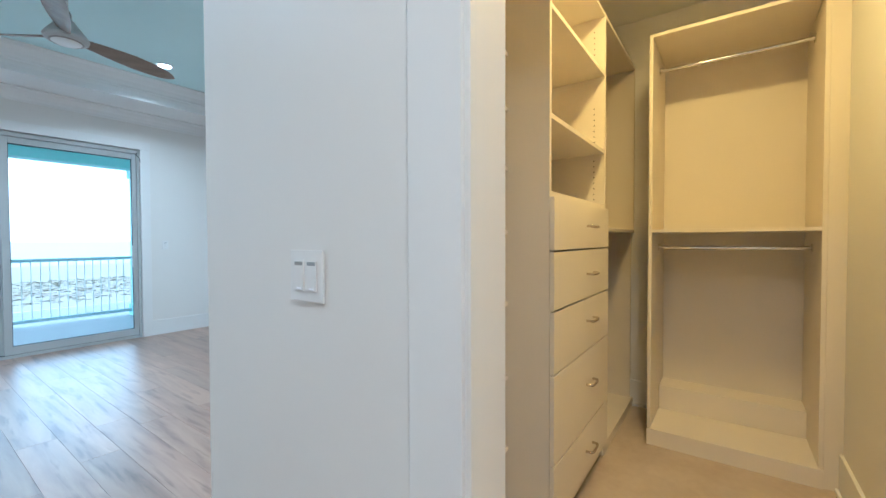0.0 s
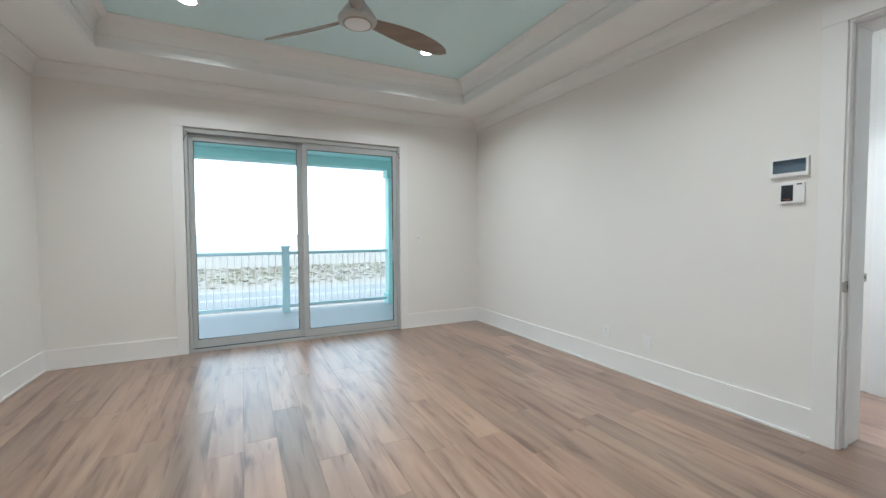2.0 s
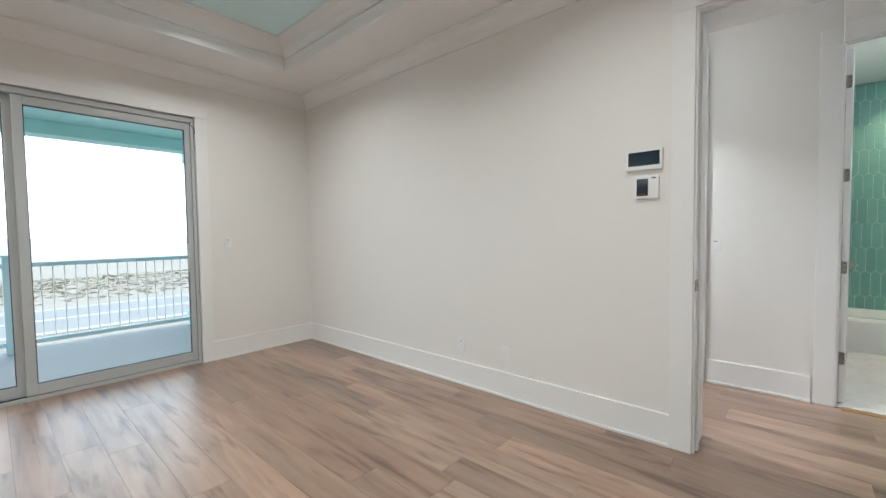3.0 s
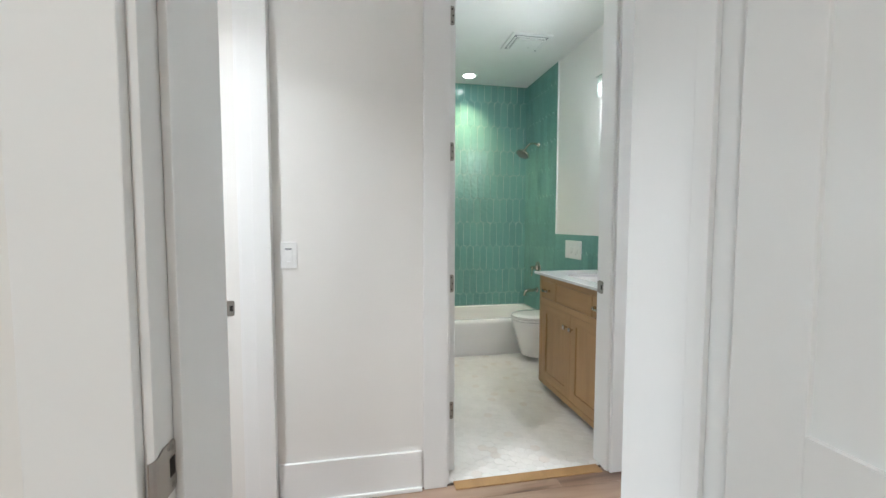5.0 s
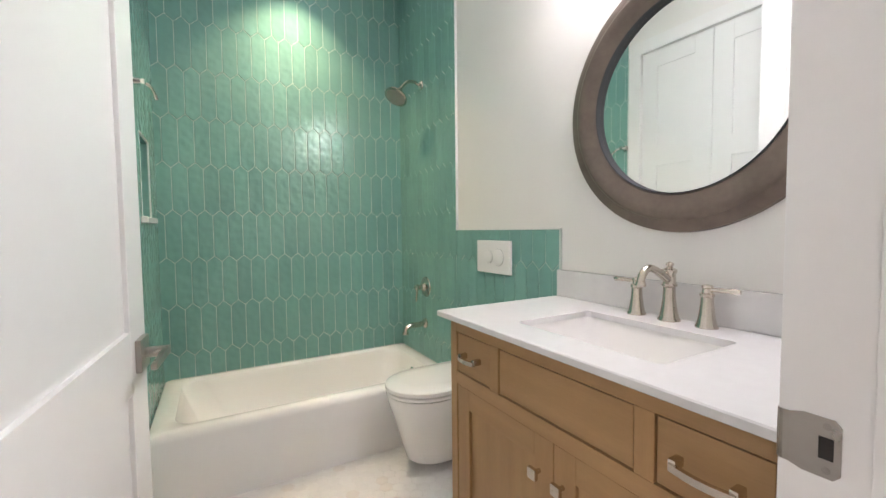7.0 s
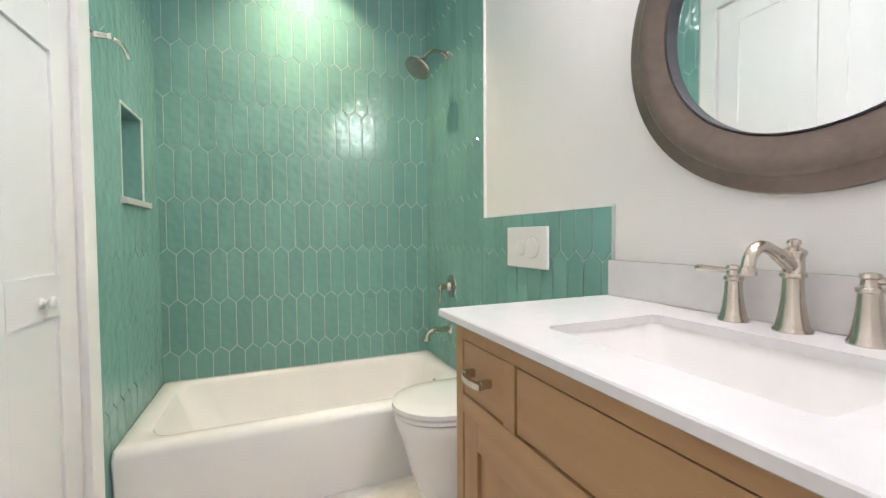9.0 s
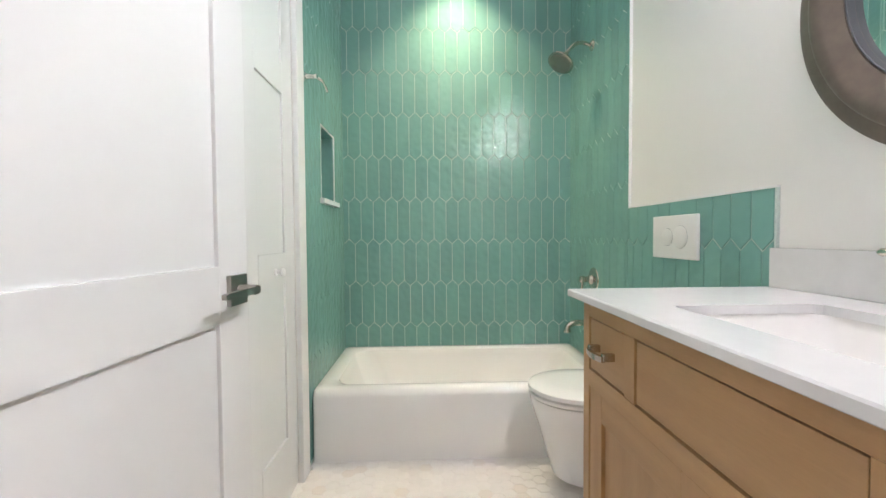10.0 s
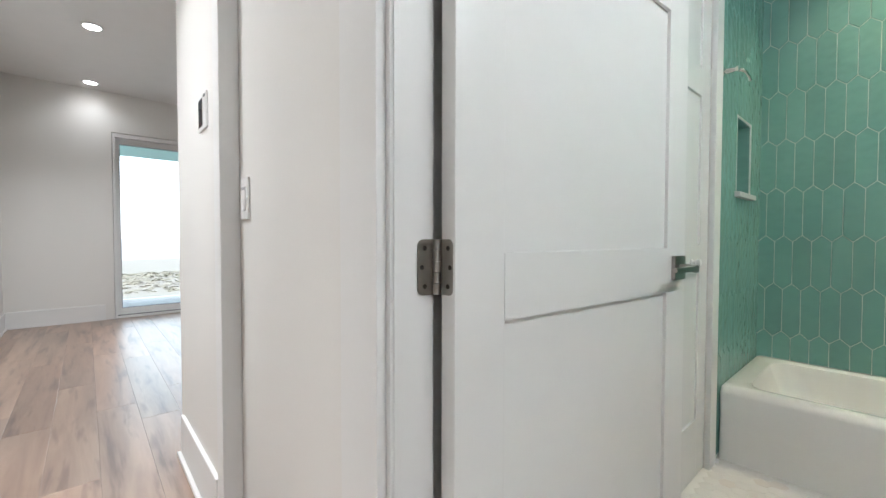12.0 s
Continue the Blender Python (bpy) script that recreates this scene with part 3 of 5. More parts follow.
solid("floor_living_porch", B(2.94, 9.2, 7.83, 9.6, -0.25, -0.04), DECK, "pale grey porch floor", "porch floor")
solid("ceiling_living_porch", B(2.94, 9.2, 7.83, 9.6, 2.40, 2.8), TEAL_OUT, "bright teal porch ceiling", "porch ceiling")


# ---- windows ----
def slider(name, x0, x1, y, top, paint=ALU):
    """A two-panel sliding glass door in a grey frame."""
    d = thing(name, "two-panel sliding glass door in a painted frame", "sliding door", kind="structure")
    fw = 0.028
    part("frame_side", B(x0, x0 + fw, y, y + 0.13, 0.0, top, bevel=0.003), paint, d)
    part("frame_side", B(x1 - fw, x1, y, y + 0.13, 0.0, top, bevel=0.003), paint, d)
    part("frame_head", B(x0 + fw, x1 - fw, y, y + 0.13, top - 0.05, top, bevel=0.003), paint, d)
    part("sill", B(x0 + fw, x1 - fw, y, y + 0.13, 0.0, 0.03, bevel=0.003), paint, d)
    part("track", B(x0 + fw, x1 - fw, y + 0.028, y + 0.034, 0.03, 0.04), GASKET, d)
    mid = (x0 + x1) / 2 - 0.01
    for nm, a, b, wa, wb, yy in (("panel", x0 + fw + 0.001, mid + 0.005, 0.045, 0.062, y + 0.066), ("panel", mid - 0.008, x1 - fw - 0.001, 0.062, 0.045, y + 0.018)):
        z0, z1 = 0.035, top - 0.052
        bm = bmesh.new()
        for dims in ((a, a + wa, z0, z1), (b - wb, b, z0, z1), (a + wa, b - wb, z1 - 0.07, z1), (a + wa, b - wb, z0, z0 + 0.085)):
            box(bm, dims[0], dims[1], yy, yy + 0.04, dims[2], dims[3], bevel=0.004)
        p = part(nm, bm, paint, d)
        pane = part("pane", B(a + wa - 0.008, b - wb + 0.008, yy + 0.016, yy + 0.024, z0 + 0.078, z1 - 0.062), GLASS, p, "clear window pane")
        pane.visible_shadow = False
        gask = bmesh.new()
        for dims in ((a + wa, a + wa + 0.006, z0 + 0.085, z1 - 0.07), (b - wb - 0.006, b - wb, z0 + 0.085, z1 - 0.07),
                     (a + wa, b - wb, z1 - 0.076, z1 - 0.07), (a + wa, b - wb, z0 + 0.085, z0 + 0.091)):
            box(gask, dims[0], dims[1], yy + 0.010, yy + 0.030, dims[2], dims[3])
        part("gasket", gask, GASKET, p)
    pull = bmesh.new()
    box(pull, x1 - 0.098, x1 - 0.078, y - 0.022, y - 0.008, 0.93, 1.21, bevel=0.005)
    for z in (0.95, 1.19):
        box(pull, x1 - 0.096, x1 - 0.080, y - 0.009, y + 0.019, z - 0.012, z + 0.012)
    part("pull_handle", pull, paint, d)
    return d


slider("door_slider_bedroom", -0.975, 1.46, NY + 0.012, 2.45)
# Eastern half is unseen, added width that brightens living room and hall.
slider("door_slider_living", 3.955, 8.395, 7.70, 2.38, TRIM)
for x, s in ((-0.955, 1), (1.44, -1)):
    cord = thing("shade_cord", "short dark cord end hanging at a slider corner", "cord", pose(x, NY - 0.003, 2.36))
    part("cord", tube(bmesh.new(), curve_points([(0, 0, 0.05), (0.02 * s, -0.02, 0.02), (-0.012 * s, -0.025, -0.02), (-0.022 * s, -0.018, -0.07)]), 0.0035, 8), GASKET, cord, smooth=True)

win = thing("window_west", "small high window with white trim", "window", kind="structure")
bm = bmesh.new()
for dims in ((3.55, 3.585, 2.05, 2.42), (4.80, 4.83, 2.05, 2.42), (3.585, 4.80, 2.39, 2.42), (3.585, 4.80, 2.05, 2.085)):
    box(bm, WX - 0.05, WX - 0.012, *dims, bevel=0.003)
part("window_frame", bm, TRIM, win)
p = part("pane", B(WX - 0.03, WX - 0.026, 3.58, 4.805, 2.08, 2.39), GLASS, win)
p.visible_shadow = False
part("window_sill", B(WX - 0.011, WX + 0.035, 3.52, 4.86, 2.02, 2.049, bevel=0.004), TRIM, win)
part("apron", B(WX + 0.0005, WX + 0.016, 3.54, 4.84, 1.955, 2.0195, bevel=0.003), TRIM, win)


# ---- doors ----
def shaker_leaf(name, width, height, label, m, group="", handle=None, hinges=(), lever_dir=-1):
    """A three-panel flat-rail door; hinge edge at the origin, the leaf along +x, its two faces at y = 0 and y = -0.036."""
    d = thing(name, label, "door", m, group)
    st, t, rec = 0.112, 0.036, 0.009
    rails = [(0.0, 0.25), (0.885, 1.005), (1.635, 1.755), (height - 0.115, height)]
    part("stile", B(0, st, -t, 0, 0, height, bevel=0.002), DOOR, d)
    part("stile", B(width - st, width, -t, 0, 0, height, bevel=0.002), DOOR, d)
    for z0, z1 in rails:
        part("rail", B(st + 0.0003, width - st - 0.0003, -t, 0, z0, z1), DOOR, d)
    for (_, a), (b, _) in zip(rails, rails[1:]):
        part("panel", B(st - 0.004, width - st + 0.004, -t + rec, -rec, a - 0.004, b + 0.004), DOOR, d)
    if handle:
        for s, y in ((1, 0.0), (-1, -t)):
            h = part("lever_handle", B(*sorted((handle - 0.033, handle + 0.033)), *sorted((y + s * 0.0003, y + s * 0.011)), 0.917, 0.983, bevel=0.002), SATIN, d, "satin nickel lever on a square plate")
            neck = rod(bmesh.new(), (handle, y + s * 0.011, 0.95), (handle, y + s * 0.05, 0.95), 0.011)
            part("neck", neck, SATIN, h, smooth=True)
            lev = loft(bmesh.new(), [[(handle - u, y + s * (0.047 + a * 0.0048), 0.95 + b * h2) for a, b in ((-1, -1), (1, -1), (1, 1), (-1, 1))]
                                     for u, h2 in ((-0.012, 0.0065), (-0.010, 0.0082), (0.03, 0.0075), (0.11, 0.0058), (0.117, 0.0054), (0.119, 0.0042))])
            part("lever", lev, SATIN, h, smooth=True)
        part("latch_plate", B(width + 0.0002, width + 0.002, -t / 2 - 0.0125, -t / 2 + 0.0125, 0.92, 0.98, bevel=0.0006), SATIN, d)
    return d


def hinge(door, m):
    """A butt hinge under a door: pin at the origin of m; one leaf towards -x on the jamb, one towards +x on the door edge."""
    inv = door.matrix_basis.inverted() @ m
    first = None
    for nm, w, r in (("hinge", 0.036, 0.012), ("door_leaf", 0.031, 0.010)):
        n = 6
        pts = [(0.003, -0.0455), (w - r, -0.0455)]
        pts += [(w - r + r * math.sin(a), -0.0455 + r - r * math.cos(a)) for a in (math.pi / 2 * k / n for k in range(1, n + 1))]
        pts += [(w - r + r * math.cos(a), 0.0455 - r + r * math.sin(a)) for a in (math.pi / 2 * k / n for k in range(0, n + 1))]
        pts += [(0.003, 0.0455)]
        at = (lambda s, d, z: (-s, -d, z)) if not first else (lambda s, d, z: (0.0068 - d, -0.010 - s, z))
        bm = loft(bmesh.new(), [[at(s, 0.0, z) for s, z in pts], [at(s, 0.0025, z) for s, z in pts]])
        leaf = part(nm, bm, DARKSTEEL, first or door, "" if first else "satin nickel butt hinge")
        for x, z in ((0.62, 0.031), (0.78, 0.0), (0.62, -0.031)):
            way = (0, -1, 0) if not first else (-1, 0, 0)
            part("screw", lathe(bmesh.new(), [(0.004, 0), (0.004, 0.0006), (0.002, 0.0002)], at(w * x, 0.0026, z), way, 12), HOLE, first or leaf)
        if not first:
            first = leaf
            first.matrix_basis = inv
    for k in range(5):
        part("knuckle", rod(bmesh.new(), (0, -0.007, -0.0455 + k * 0.0182 + 0.0006), (0, -0.007, -0.0455 + (k + 1) * 0.0182 - 0.0006), 0.007, seg=14), SATIN, first, smooth=True)


bath_leaf = shaker_leaf("bathroom_door", 0.846, 2.52, "white three-panel bathroom door standing open", pose(4.126, 1.558, 0.012, rz=-4.4), handle=0.791)
bed_leaf = shaker_leaf("bedroom_door", 0.815, 2.475, "white three-panel bedroom door standing open", pose(2.668, 1.372, 0.012, rz=180), handle=0.75)
for z in (0.335, 0.995, 1.655, 2.31):
    hinge(bath_leaf, pose(4.119, 1.5682, z))
for x0, x1 in ((4.803, 5.281), (5.284, 5.762)):
    linen = shaker_leaf("linen_closet_door", x1 - x0, 2.445, "white three-panel closet door, shut", pose(x0, NYB + 0.04, 0.01), "linen closet doors")
knob = part("knob", lathe(bmesh.new(), [(0.014, 0), (0.014, 0.004), (0.007, 0.007), (0.007, 0.016), (0.014, 0.021), (0.0165, 0.027), (0.013, 0.034), (0.003, 0.036)],
                          (5.545 - 5.284, -0.0365, 0.935), (0, -1, 0)), PLASTIC, linen, "round white knob", smooth=True)


def strike(m):
    """A strike plate in the xz plane facing +y, with a lip towards +x."""
    s = thing("strike_plate", "satin nickel strike plate on a door jamb", "strike plate", m, "strike plates")
    face = [(-0.022, -0.027), (-0.016, -0.034), (0.012, -0.034), (0.024, -0.030), (0.024, 0.030), (0.012, 0.034), (-0.016, 0.034), (-0.022, 0.027)]
    bm = loft(bmesh.new(), [[(x, 0.0, z) for x, z in face], [(x, 0.002, z) for x, z in face]])
    lip = [(0.024, 0.0), (0.030, -0.0004), (0.034, -0.002), (0.037, -0.005)]
    loft(bm, [[(x, y, -0.030), (x, y + 0.002, -0.030), (x, y + 0.002, 0.030), (x, y, 0.030)] for x, y in lip])
    part("plate", bm, SATIN, s)
    part("latch_hole", B(-0.016, -0.003, 0.0021, 0.0026, -0.0125, 0.0125), HOLE, s)
    for z in (-0.025, 0.025):
        part("screw", lathe(bmesh.new(), [(0.004, 0), (0.004, 0.0005), (0.001, 0.0002)], (-0.010, 0.0021, z), (0, 1, 0), 12), DARKSTEEL, s)
    return s


strike(pose(4.073, 0.7352, 0.962))
strike(pose(2.715, 2.2225, 0.97, 0, 0, 180))
strike(pose(HN - 0.0062, 2.553, 0.925, 0, 0, 90))


# ---- bedroom things ----
def switch(m, gangs, label):
    """A slide-dimmer wall plate: back against y = 0, facing -y."""
    w = 0.072 + 0.046 * (gangs - 1)
    s = thing("light_switch", label, "light switch", m, "light switches")
    part("plate", B(-w / 2, w / 2, -0.0065, -0.0003, -0.0585, 0.0585, bevel=0.002), PLASTIC, s)
    for g in range(gangs):
        x = (g - (gangs - 1) / 2) * 0.046
        p = part("rocker", B(x - 0.0165, x + 0.0165, -0.0095, -0.0066, -0.034, 0.034, bevel=0.001), PLASTIC, s)
        part("slot", B(x - 0.014, x + 0.014, -0.0105, -0.0096, 0.024, 0.032), GREY_PLASTIC, p)
        part("indicator", B(x - 0.007, x + 0.007, -0.0105, -0.0096, -0.030, -0.027), BULB_DIM, p)
    return s


BULB_DIM = glow("indicator_light", (0.7, 0.8, 1.0), 0.06)
switch(pose(0.04, 0.796, 1.188, 0, 0, -90), 2, "white double dimmer switch on a painted wall")
switch(pose(HN, 2.302, 1.155, 0, 0, -90), 1, "white single dimmer switch on a hall wall")
switch(pose(1.74, NY, 1.21), 1, "small white wall switch beside a sliding door")


def outlet(m, blank, label):
    o = thing("wall_outlet", label, "outlet", m, "wall outlets")
    part("plate", B(-0.036, 0.036, -0.006, -0.0003, -0.0585, 0.0585, bevel=0.002), PLASTIC, o)
    if blank:
        part("cover", B(-0.017, 0.017, -0.0085, -0.0061, -0.034, 0.034, bevel=0.001), PLASTIC, o)
    else:
        for z in (-0.02, 0.02):
            f = part("socket", B(-0.016, 0.016, -0.0085, -0.0061, z - 0.014, z + 0.014, bevel=0.002), PLASTIC, o)
            for x in (-0.006, 0.006):
                part("slot", B(x - 0.0013, x + 0.0013, -0.0091, -0.0086, z - 0.002, z + 0.007), HOLE, f)
    return o


outlet(pose(EX, 3.92, 0.345, 0, 0, -90), False, "white duplex outlet above a baseboard")
outlet(pose(EX, 3.485, 0.335, 0, 0, -90), True, "white low-voltage wall plate above a baseboard")

panel = thing("alarm_panel", "white wall tablet with a dark blue screen", "wall panel", pose(EX, 2.494, 1.703, 0, 0, -90))
part("body", B(-0.1, 0.1, -0.024, -0.0003, -0.06, 0.06, bevel=0.004), PLASTIC, panel)
part("screen", B(-0.086, 0.086, -0.0252, -0.0243, -0.034, 0.048), SCREEN_BLUE, panel, "dark blue glass screen")


def thermostat(m, label, thick=0.02):
    t = thing("thermostat", label, "thermostat", m, "thermostats")
    part("body", B(-0.065, 0.065, -thick, -0.0003, -0.066, 0.066, bevel=0.003), PLASTIC, t)
    part("screen", B(-0.055, 0.008, -thick - 0.0012, -thick - 0.0003, -0.052, 0.05), SCREEN, t, "dark glass screen")
    part("slot", B(0.026, 0.052, -thick - 0.0008, -thick - 0.0003, 0.048, 0.056), SCREEN, t)
    part("touch_strip", B(0.018, 0.056, -thick - 0.0006, -thick - 0.0003, -0.05, 0.04), PLASTIC, t)
    for k in range(3):
        part("text_bar", B(-0.048, -0.006, -thick - 0.0016, -thick - 0.0013, -0.042 + k * 0.012, -0.038 + k * 0.012), SCREEN_RED if k == 0 else SCREEN_BLUE, t)
    return t


SCREEN_RED = shade("screen_red", (0.22, 0.05, 0.04), 0.3, bump=0.0)
thermostat(pose(EX, 2.478, 1.541, 0, 0, -90), "white thermostat with a dark screen below a wall tablet")
thermostat(pose(HN - 0.006, 2.80, 1.515, 0, 0, -90), "white thermostat with a dark screen on a hall wall", 0.008)

fan = thing("ceiling_fan", "three-blade propeller ceiling fan in brown and pale grey", "ceiling fan", pose(0.27, 3.85, 3.17))
part("canopy", lathe(bmesh.new(), [(0.078, -0.0005), (0.082, -0.02), (0.076, -0.045), (0.055, -0.065), (0.024, -0.075)]), FAN_BODY, fan, smooth=True)
part("rod", rod(bmesh.new(), (0, 0, -0.07), (0, 0, -0.34), 0.014), FAN_BODY, fan, smooth=True)
part("collar", lathe(bmesh.new(), [(0.024, -0.28), (0.03, -0.30), (0.03, -0.335), (0.05, -0.35)]), DARKSTEEL, fan, smooth=True)
part("motor_housing", lathe(bmesh.new(), [(0.035, -0.335), (0.055, -0.36), (0.085, -0.40), (0.118, -0.445), (0.128, -0.465), (0.122, -0.482), (0.095, -0.492)]), FAN_BODY, fan, smooth=True)
part("ring", lathe(bmesh.new(), [(0.092, -0.486), (0.096, -0.494), (0.09, -0.498), (0.083, -0.496)]), DARKSTEEL, fan, smooth=True)
part("cap", lathe(bmesh.new(), [(0.084, -0.488), (0.084, -0.497), (0.07, -0.505), (0.03, -0.509), (0.002, -0.51)]), PLASTIC, fan, smooth=True)


def fan_blade():
    """One swept, twisted blade along +x."""
    rings = []
    n = 22
    for i in range(n + 1):
        u = i / n
        r = 0.05 + 0.72 * u
        w = 0.05 + 0.095 * math.sin(math.pi * (0.08 + 0.78 * u ** 1.15)) ** 1.3
        w *= 1 if u < 0.84 else math.sqrt(max(0.015, 1 - ((u - 0.84) / 0.161) ** 2))
        tw = -radians(20 + 7 * (1 - u) ** 1.3)
        sweep = -0.012 * math.sin(math.pi * u) + 0.01 * u
        z = -0.455 - 0.012 * u
        ring = []
        for k in range(12):
            a = 2 * math.pi * k / 12
            cx, cz = math.cos(a) * w / 2, math.sin(a) * (0.010 - 0.0065 * u)
            ring.append((r, sweep + cx * math.cos(tw) - cz * math.sin(tw), z + cx * math.sin(tw) + cz * math.cos(tw)))
        rings.append(ring)
    return mesh_of("blade", loft(bmesh.new(), rings), FAN_BLADE, True)


blade = fan_blade()
for a in (13, 133, 253):
    o = new("blade", blade)
    o.parent, o.rotation_euler = fan, (0, 0, radians(a))


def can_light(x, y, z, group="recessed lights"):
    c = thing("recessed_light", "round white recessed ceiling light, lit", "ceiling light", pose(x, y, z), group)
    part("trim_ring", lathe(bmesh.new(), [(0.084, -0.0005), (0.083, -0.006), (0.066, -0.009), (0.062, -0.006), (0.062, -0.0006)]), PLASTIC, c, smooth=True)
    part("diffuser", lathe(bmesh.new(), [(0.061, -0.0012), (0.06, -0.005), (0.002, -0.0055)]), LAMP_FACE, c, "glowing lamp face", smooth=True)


# Bedroom fittings at y = 2.55 are unseen, added to go with their lamps.
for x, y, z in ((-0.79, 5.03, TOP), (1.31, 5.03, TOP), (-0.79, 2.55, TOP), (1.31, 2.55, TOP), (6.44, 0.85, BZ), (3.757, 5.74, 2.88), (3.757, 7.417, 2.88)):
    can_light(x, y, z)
smoke = thing("smoke_detector", "small round white smoke detector on the ceiling", "smoke detector", pose(-1.31, 5.07, TOP))
part("body", lathe(bmesh.new(), [(0.062, -0.0005), (0.062, -0.018), (0.05, -0.03), (0.02, -0.034), (0.002, -0.034)]), PLASTIC, smoke, smooth=True)
part("vent_slot", lathe(bmesh.new(), [(0.0635, -0.008), (0.0635, -0.013), (0.061, -0.013), (0.061, -0.008)]), GREY_PLASTIC, smoke)


# ---- closet fittings ----
def pull(parent, x, y, z, w=0.09):
    """A bow pull on a front facing -y."""
    bm = bmesh.new()
    tube(bm, curve_points([(x - w / 2, y, z), (x - w / 2, y - 0.022, z), (x - w / 2 + 0.012, y - 0.03, z - 0.002), (x, y - 0.033, z - 0.003),
                           (x + w / 2 - 0.012, y - 0.03, z - 0.002), (x + w / 2, y - 0.022, z), (x + w / 2, y, z)], 5), 0.006, 10)
    return part("pull", bm, NICKEL, parent, "nickel bow pull", smooth=True)


shoe = thing("shoe_shelf", "cream open shoe shelving unit in a closet", "shelving", pose(0.165, 0.78, 0))
part("side_panel", B(0, 0.02, 0, 0.315, 0, 2.55, bevel=0.001), MELAMINE, shoe)
part("back_panel", B(0.02, 0.862, 0.305, 0.315, 0, 2.55), MELAMINE, shoe)
for z in (0.09, 0.37, 0.68, 0.995, 1.30, 1.57, 1.82, 2.05, 2.30, 2.53):
    part("shelf", B(0.0205, 0.862, 0, 0.304, z - 0.009, z + 0.009, bevel=0.001), MELAMINE, shoe)

tower = thing("drawer_tower", "cream closet tower with five drawers and open shelves", "cabinet", pose(1.03, 0.60, 0))
part("side_panel", B(0, 0.02, 0, 0.495, 0, 2.56, bevel=0.001), MELAMINE, tower)
rp = part("side_panel", B(0.87, 0.89, 0, 0.495, 0, 2.56, bevel=0.001), MELAMINE, tower)
part("back_panel", B(0.0205, 0.8695, 0.48, 0.495, 0, 2.56), MELAMINE, tower)
for z in (1.455, 1.77, 2.21, 2.55):
    part("shelf", B(0.0205, 0.8695, 0.002, 0.479, z - 0.01, z + 0.01, bevel=0.001), MELAMINE, tower)
part("plinth", B(0.0205, 0.8695, 0.02, 0.479, 0, 0.09), MELAMINE, tower)
for z0, z1 in ((1.225, 1.44), (0.982, 1.217), (0.722, 0.974), (0.348, 0.714), (0.095, 0.340)):
    dr = part("drawer", B(0.004, 0.886, -0.019, -0.001, z0, z1, bevel=0.0015), MELAMINE, tower)
    pull(dr, 0.51, -0.0192, (z0 + z1) / 2 + (0.02 if z1 - z0 > 0.25 else 0), 0.11)
for z0 in (1.5, 1.8, 2.24):
    for k in range(8):
        part("pin_hole", rod(bmesh.new(), (0.8688, 0.06, z0 + k * 0.032), (0.8695, 0.06, z0 + k * 0.032), 0.0035, seg=8), HOLE, rp)

bay = thing("hanging_bay", "cream closet hanging bay with a mid shelf", "cabinet", pose(1.922, 0.60, 0))
part("top_shelf", B(0.0, 0.874, 0.0, 0.495, 2.535, 2.555, bevel=0.001), MELAMINE, bay)
part("mid_shelf", B(0.0, 0.874, 0.0, 0.495, 1.318, 1.338, bevel=0.001), MELAMINE, bay)
part("floor_board", B(0.0, 0.874, 0.0, 0.495, 0.0, 0.06, bevel=0.002), MELAMINE, bay)
part("back_panel", B(0.0, 0.874, 0.484, 0.495, 0.06, 2.535), MELAMINE, bay)
part("end_panel", B(0.856, 0.874, 0.02, 0.484, 0.06, 1.318), MELAMINE, bay)
part("end_panel", B(0.856, 0.874, 0.002, 0.484, 1.338, 2.535), MELAMINE, bay)

ward = thing("hanging_cabinet", "cream double-hanging closet cabinet with two chrome rods", "cabinet", pose(2.22, 0.016, 0))
part("side_panel", B(0, 0.565, 0.383, 0.403, 0.1, 2.51, bevel=0.0015), MELAMINE, ward)
part("side_panel", B(0, 0.565, -0.403, -0.383, 0.1, 2.51, bevel=0.0015), MELAMINE, ward)
part("back_panel", B(0.555, 0.57, -0.3825, 0.3825, 0.1, 2.49), MELAMINE, ward)
part("top_panel", B(0, 0.565, -0.3825, 0.3825, 2.49, 2.51, bevel=0.0015), MELAMINE, ward)
part("mid_shelf", B(0.002, 0.5545, -0.3825, 0.3825, 1.308, 1.328, bevel=0.0015), MELAMINE, ward)
part("plinth", B(-0.012, 0.565, -0.403, 0.403, 0.0, 0.0995, bevel=0.003), MELAMINE, ward)
part("filler", B(0.0, 0.02, -0.4755, -0.4035, 0.001, 2.51, bevel=0.0015), MELAMINE, ward)
part("toe_strip", B(0.36, 0.5545, -0.3825, 0.3825, 0.1, 0.26, bevel=0.004), MELAMINE, ward)
for z in (2.375, 1.215):
    r = part("hanging_rod", rod(bmesh.new(), (0.27, -0.381, z), (0.27, 0.381, z), 0.0125), CHROME, ward, "chrome hanging rod", smooth=True)
    for y in (-0.3795, 0.3795):
        part("rod_cup", rod(bmesh.new(), (0.27, y - 0.003, z), (0.27, y + 0.003, z), 0.024), CHROME, r, smooth=True)

# ---- bathroom tile ----
TW, PITCH, TIP = 0.0802, 0.277, 0.036


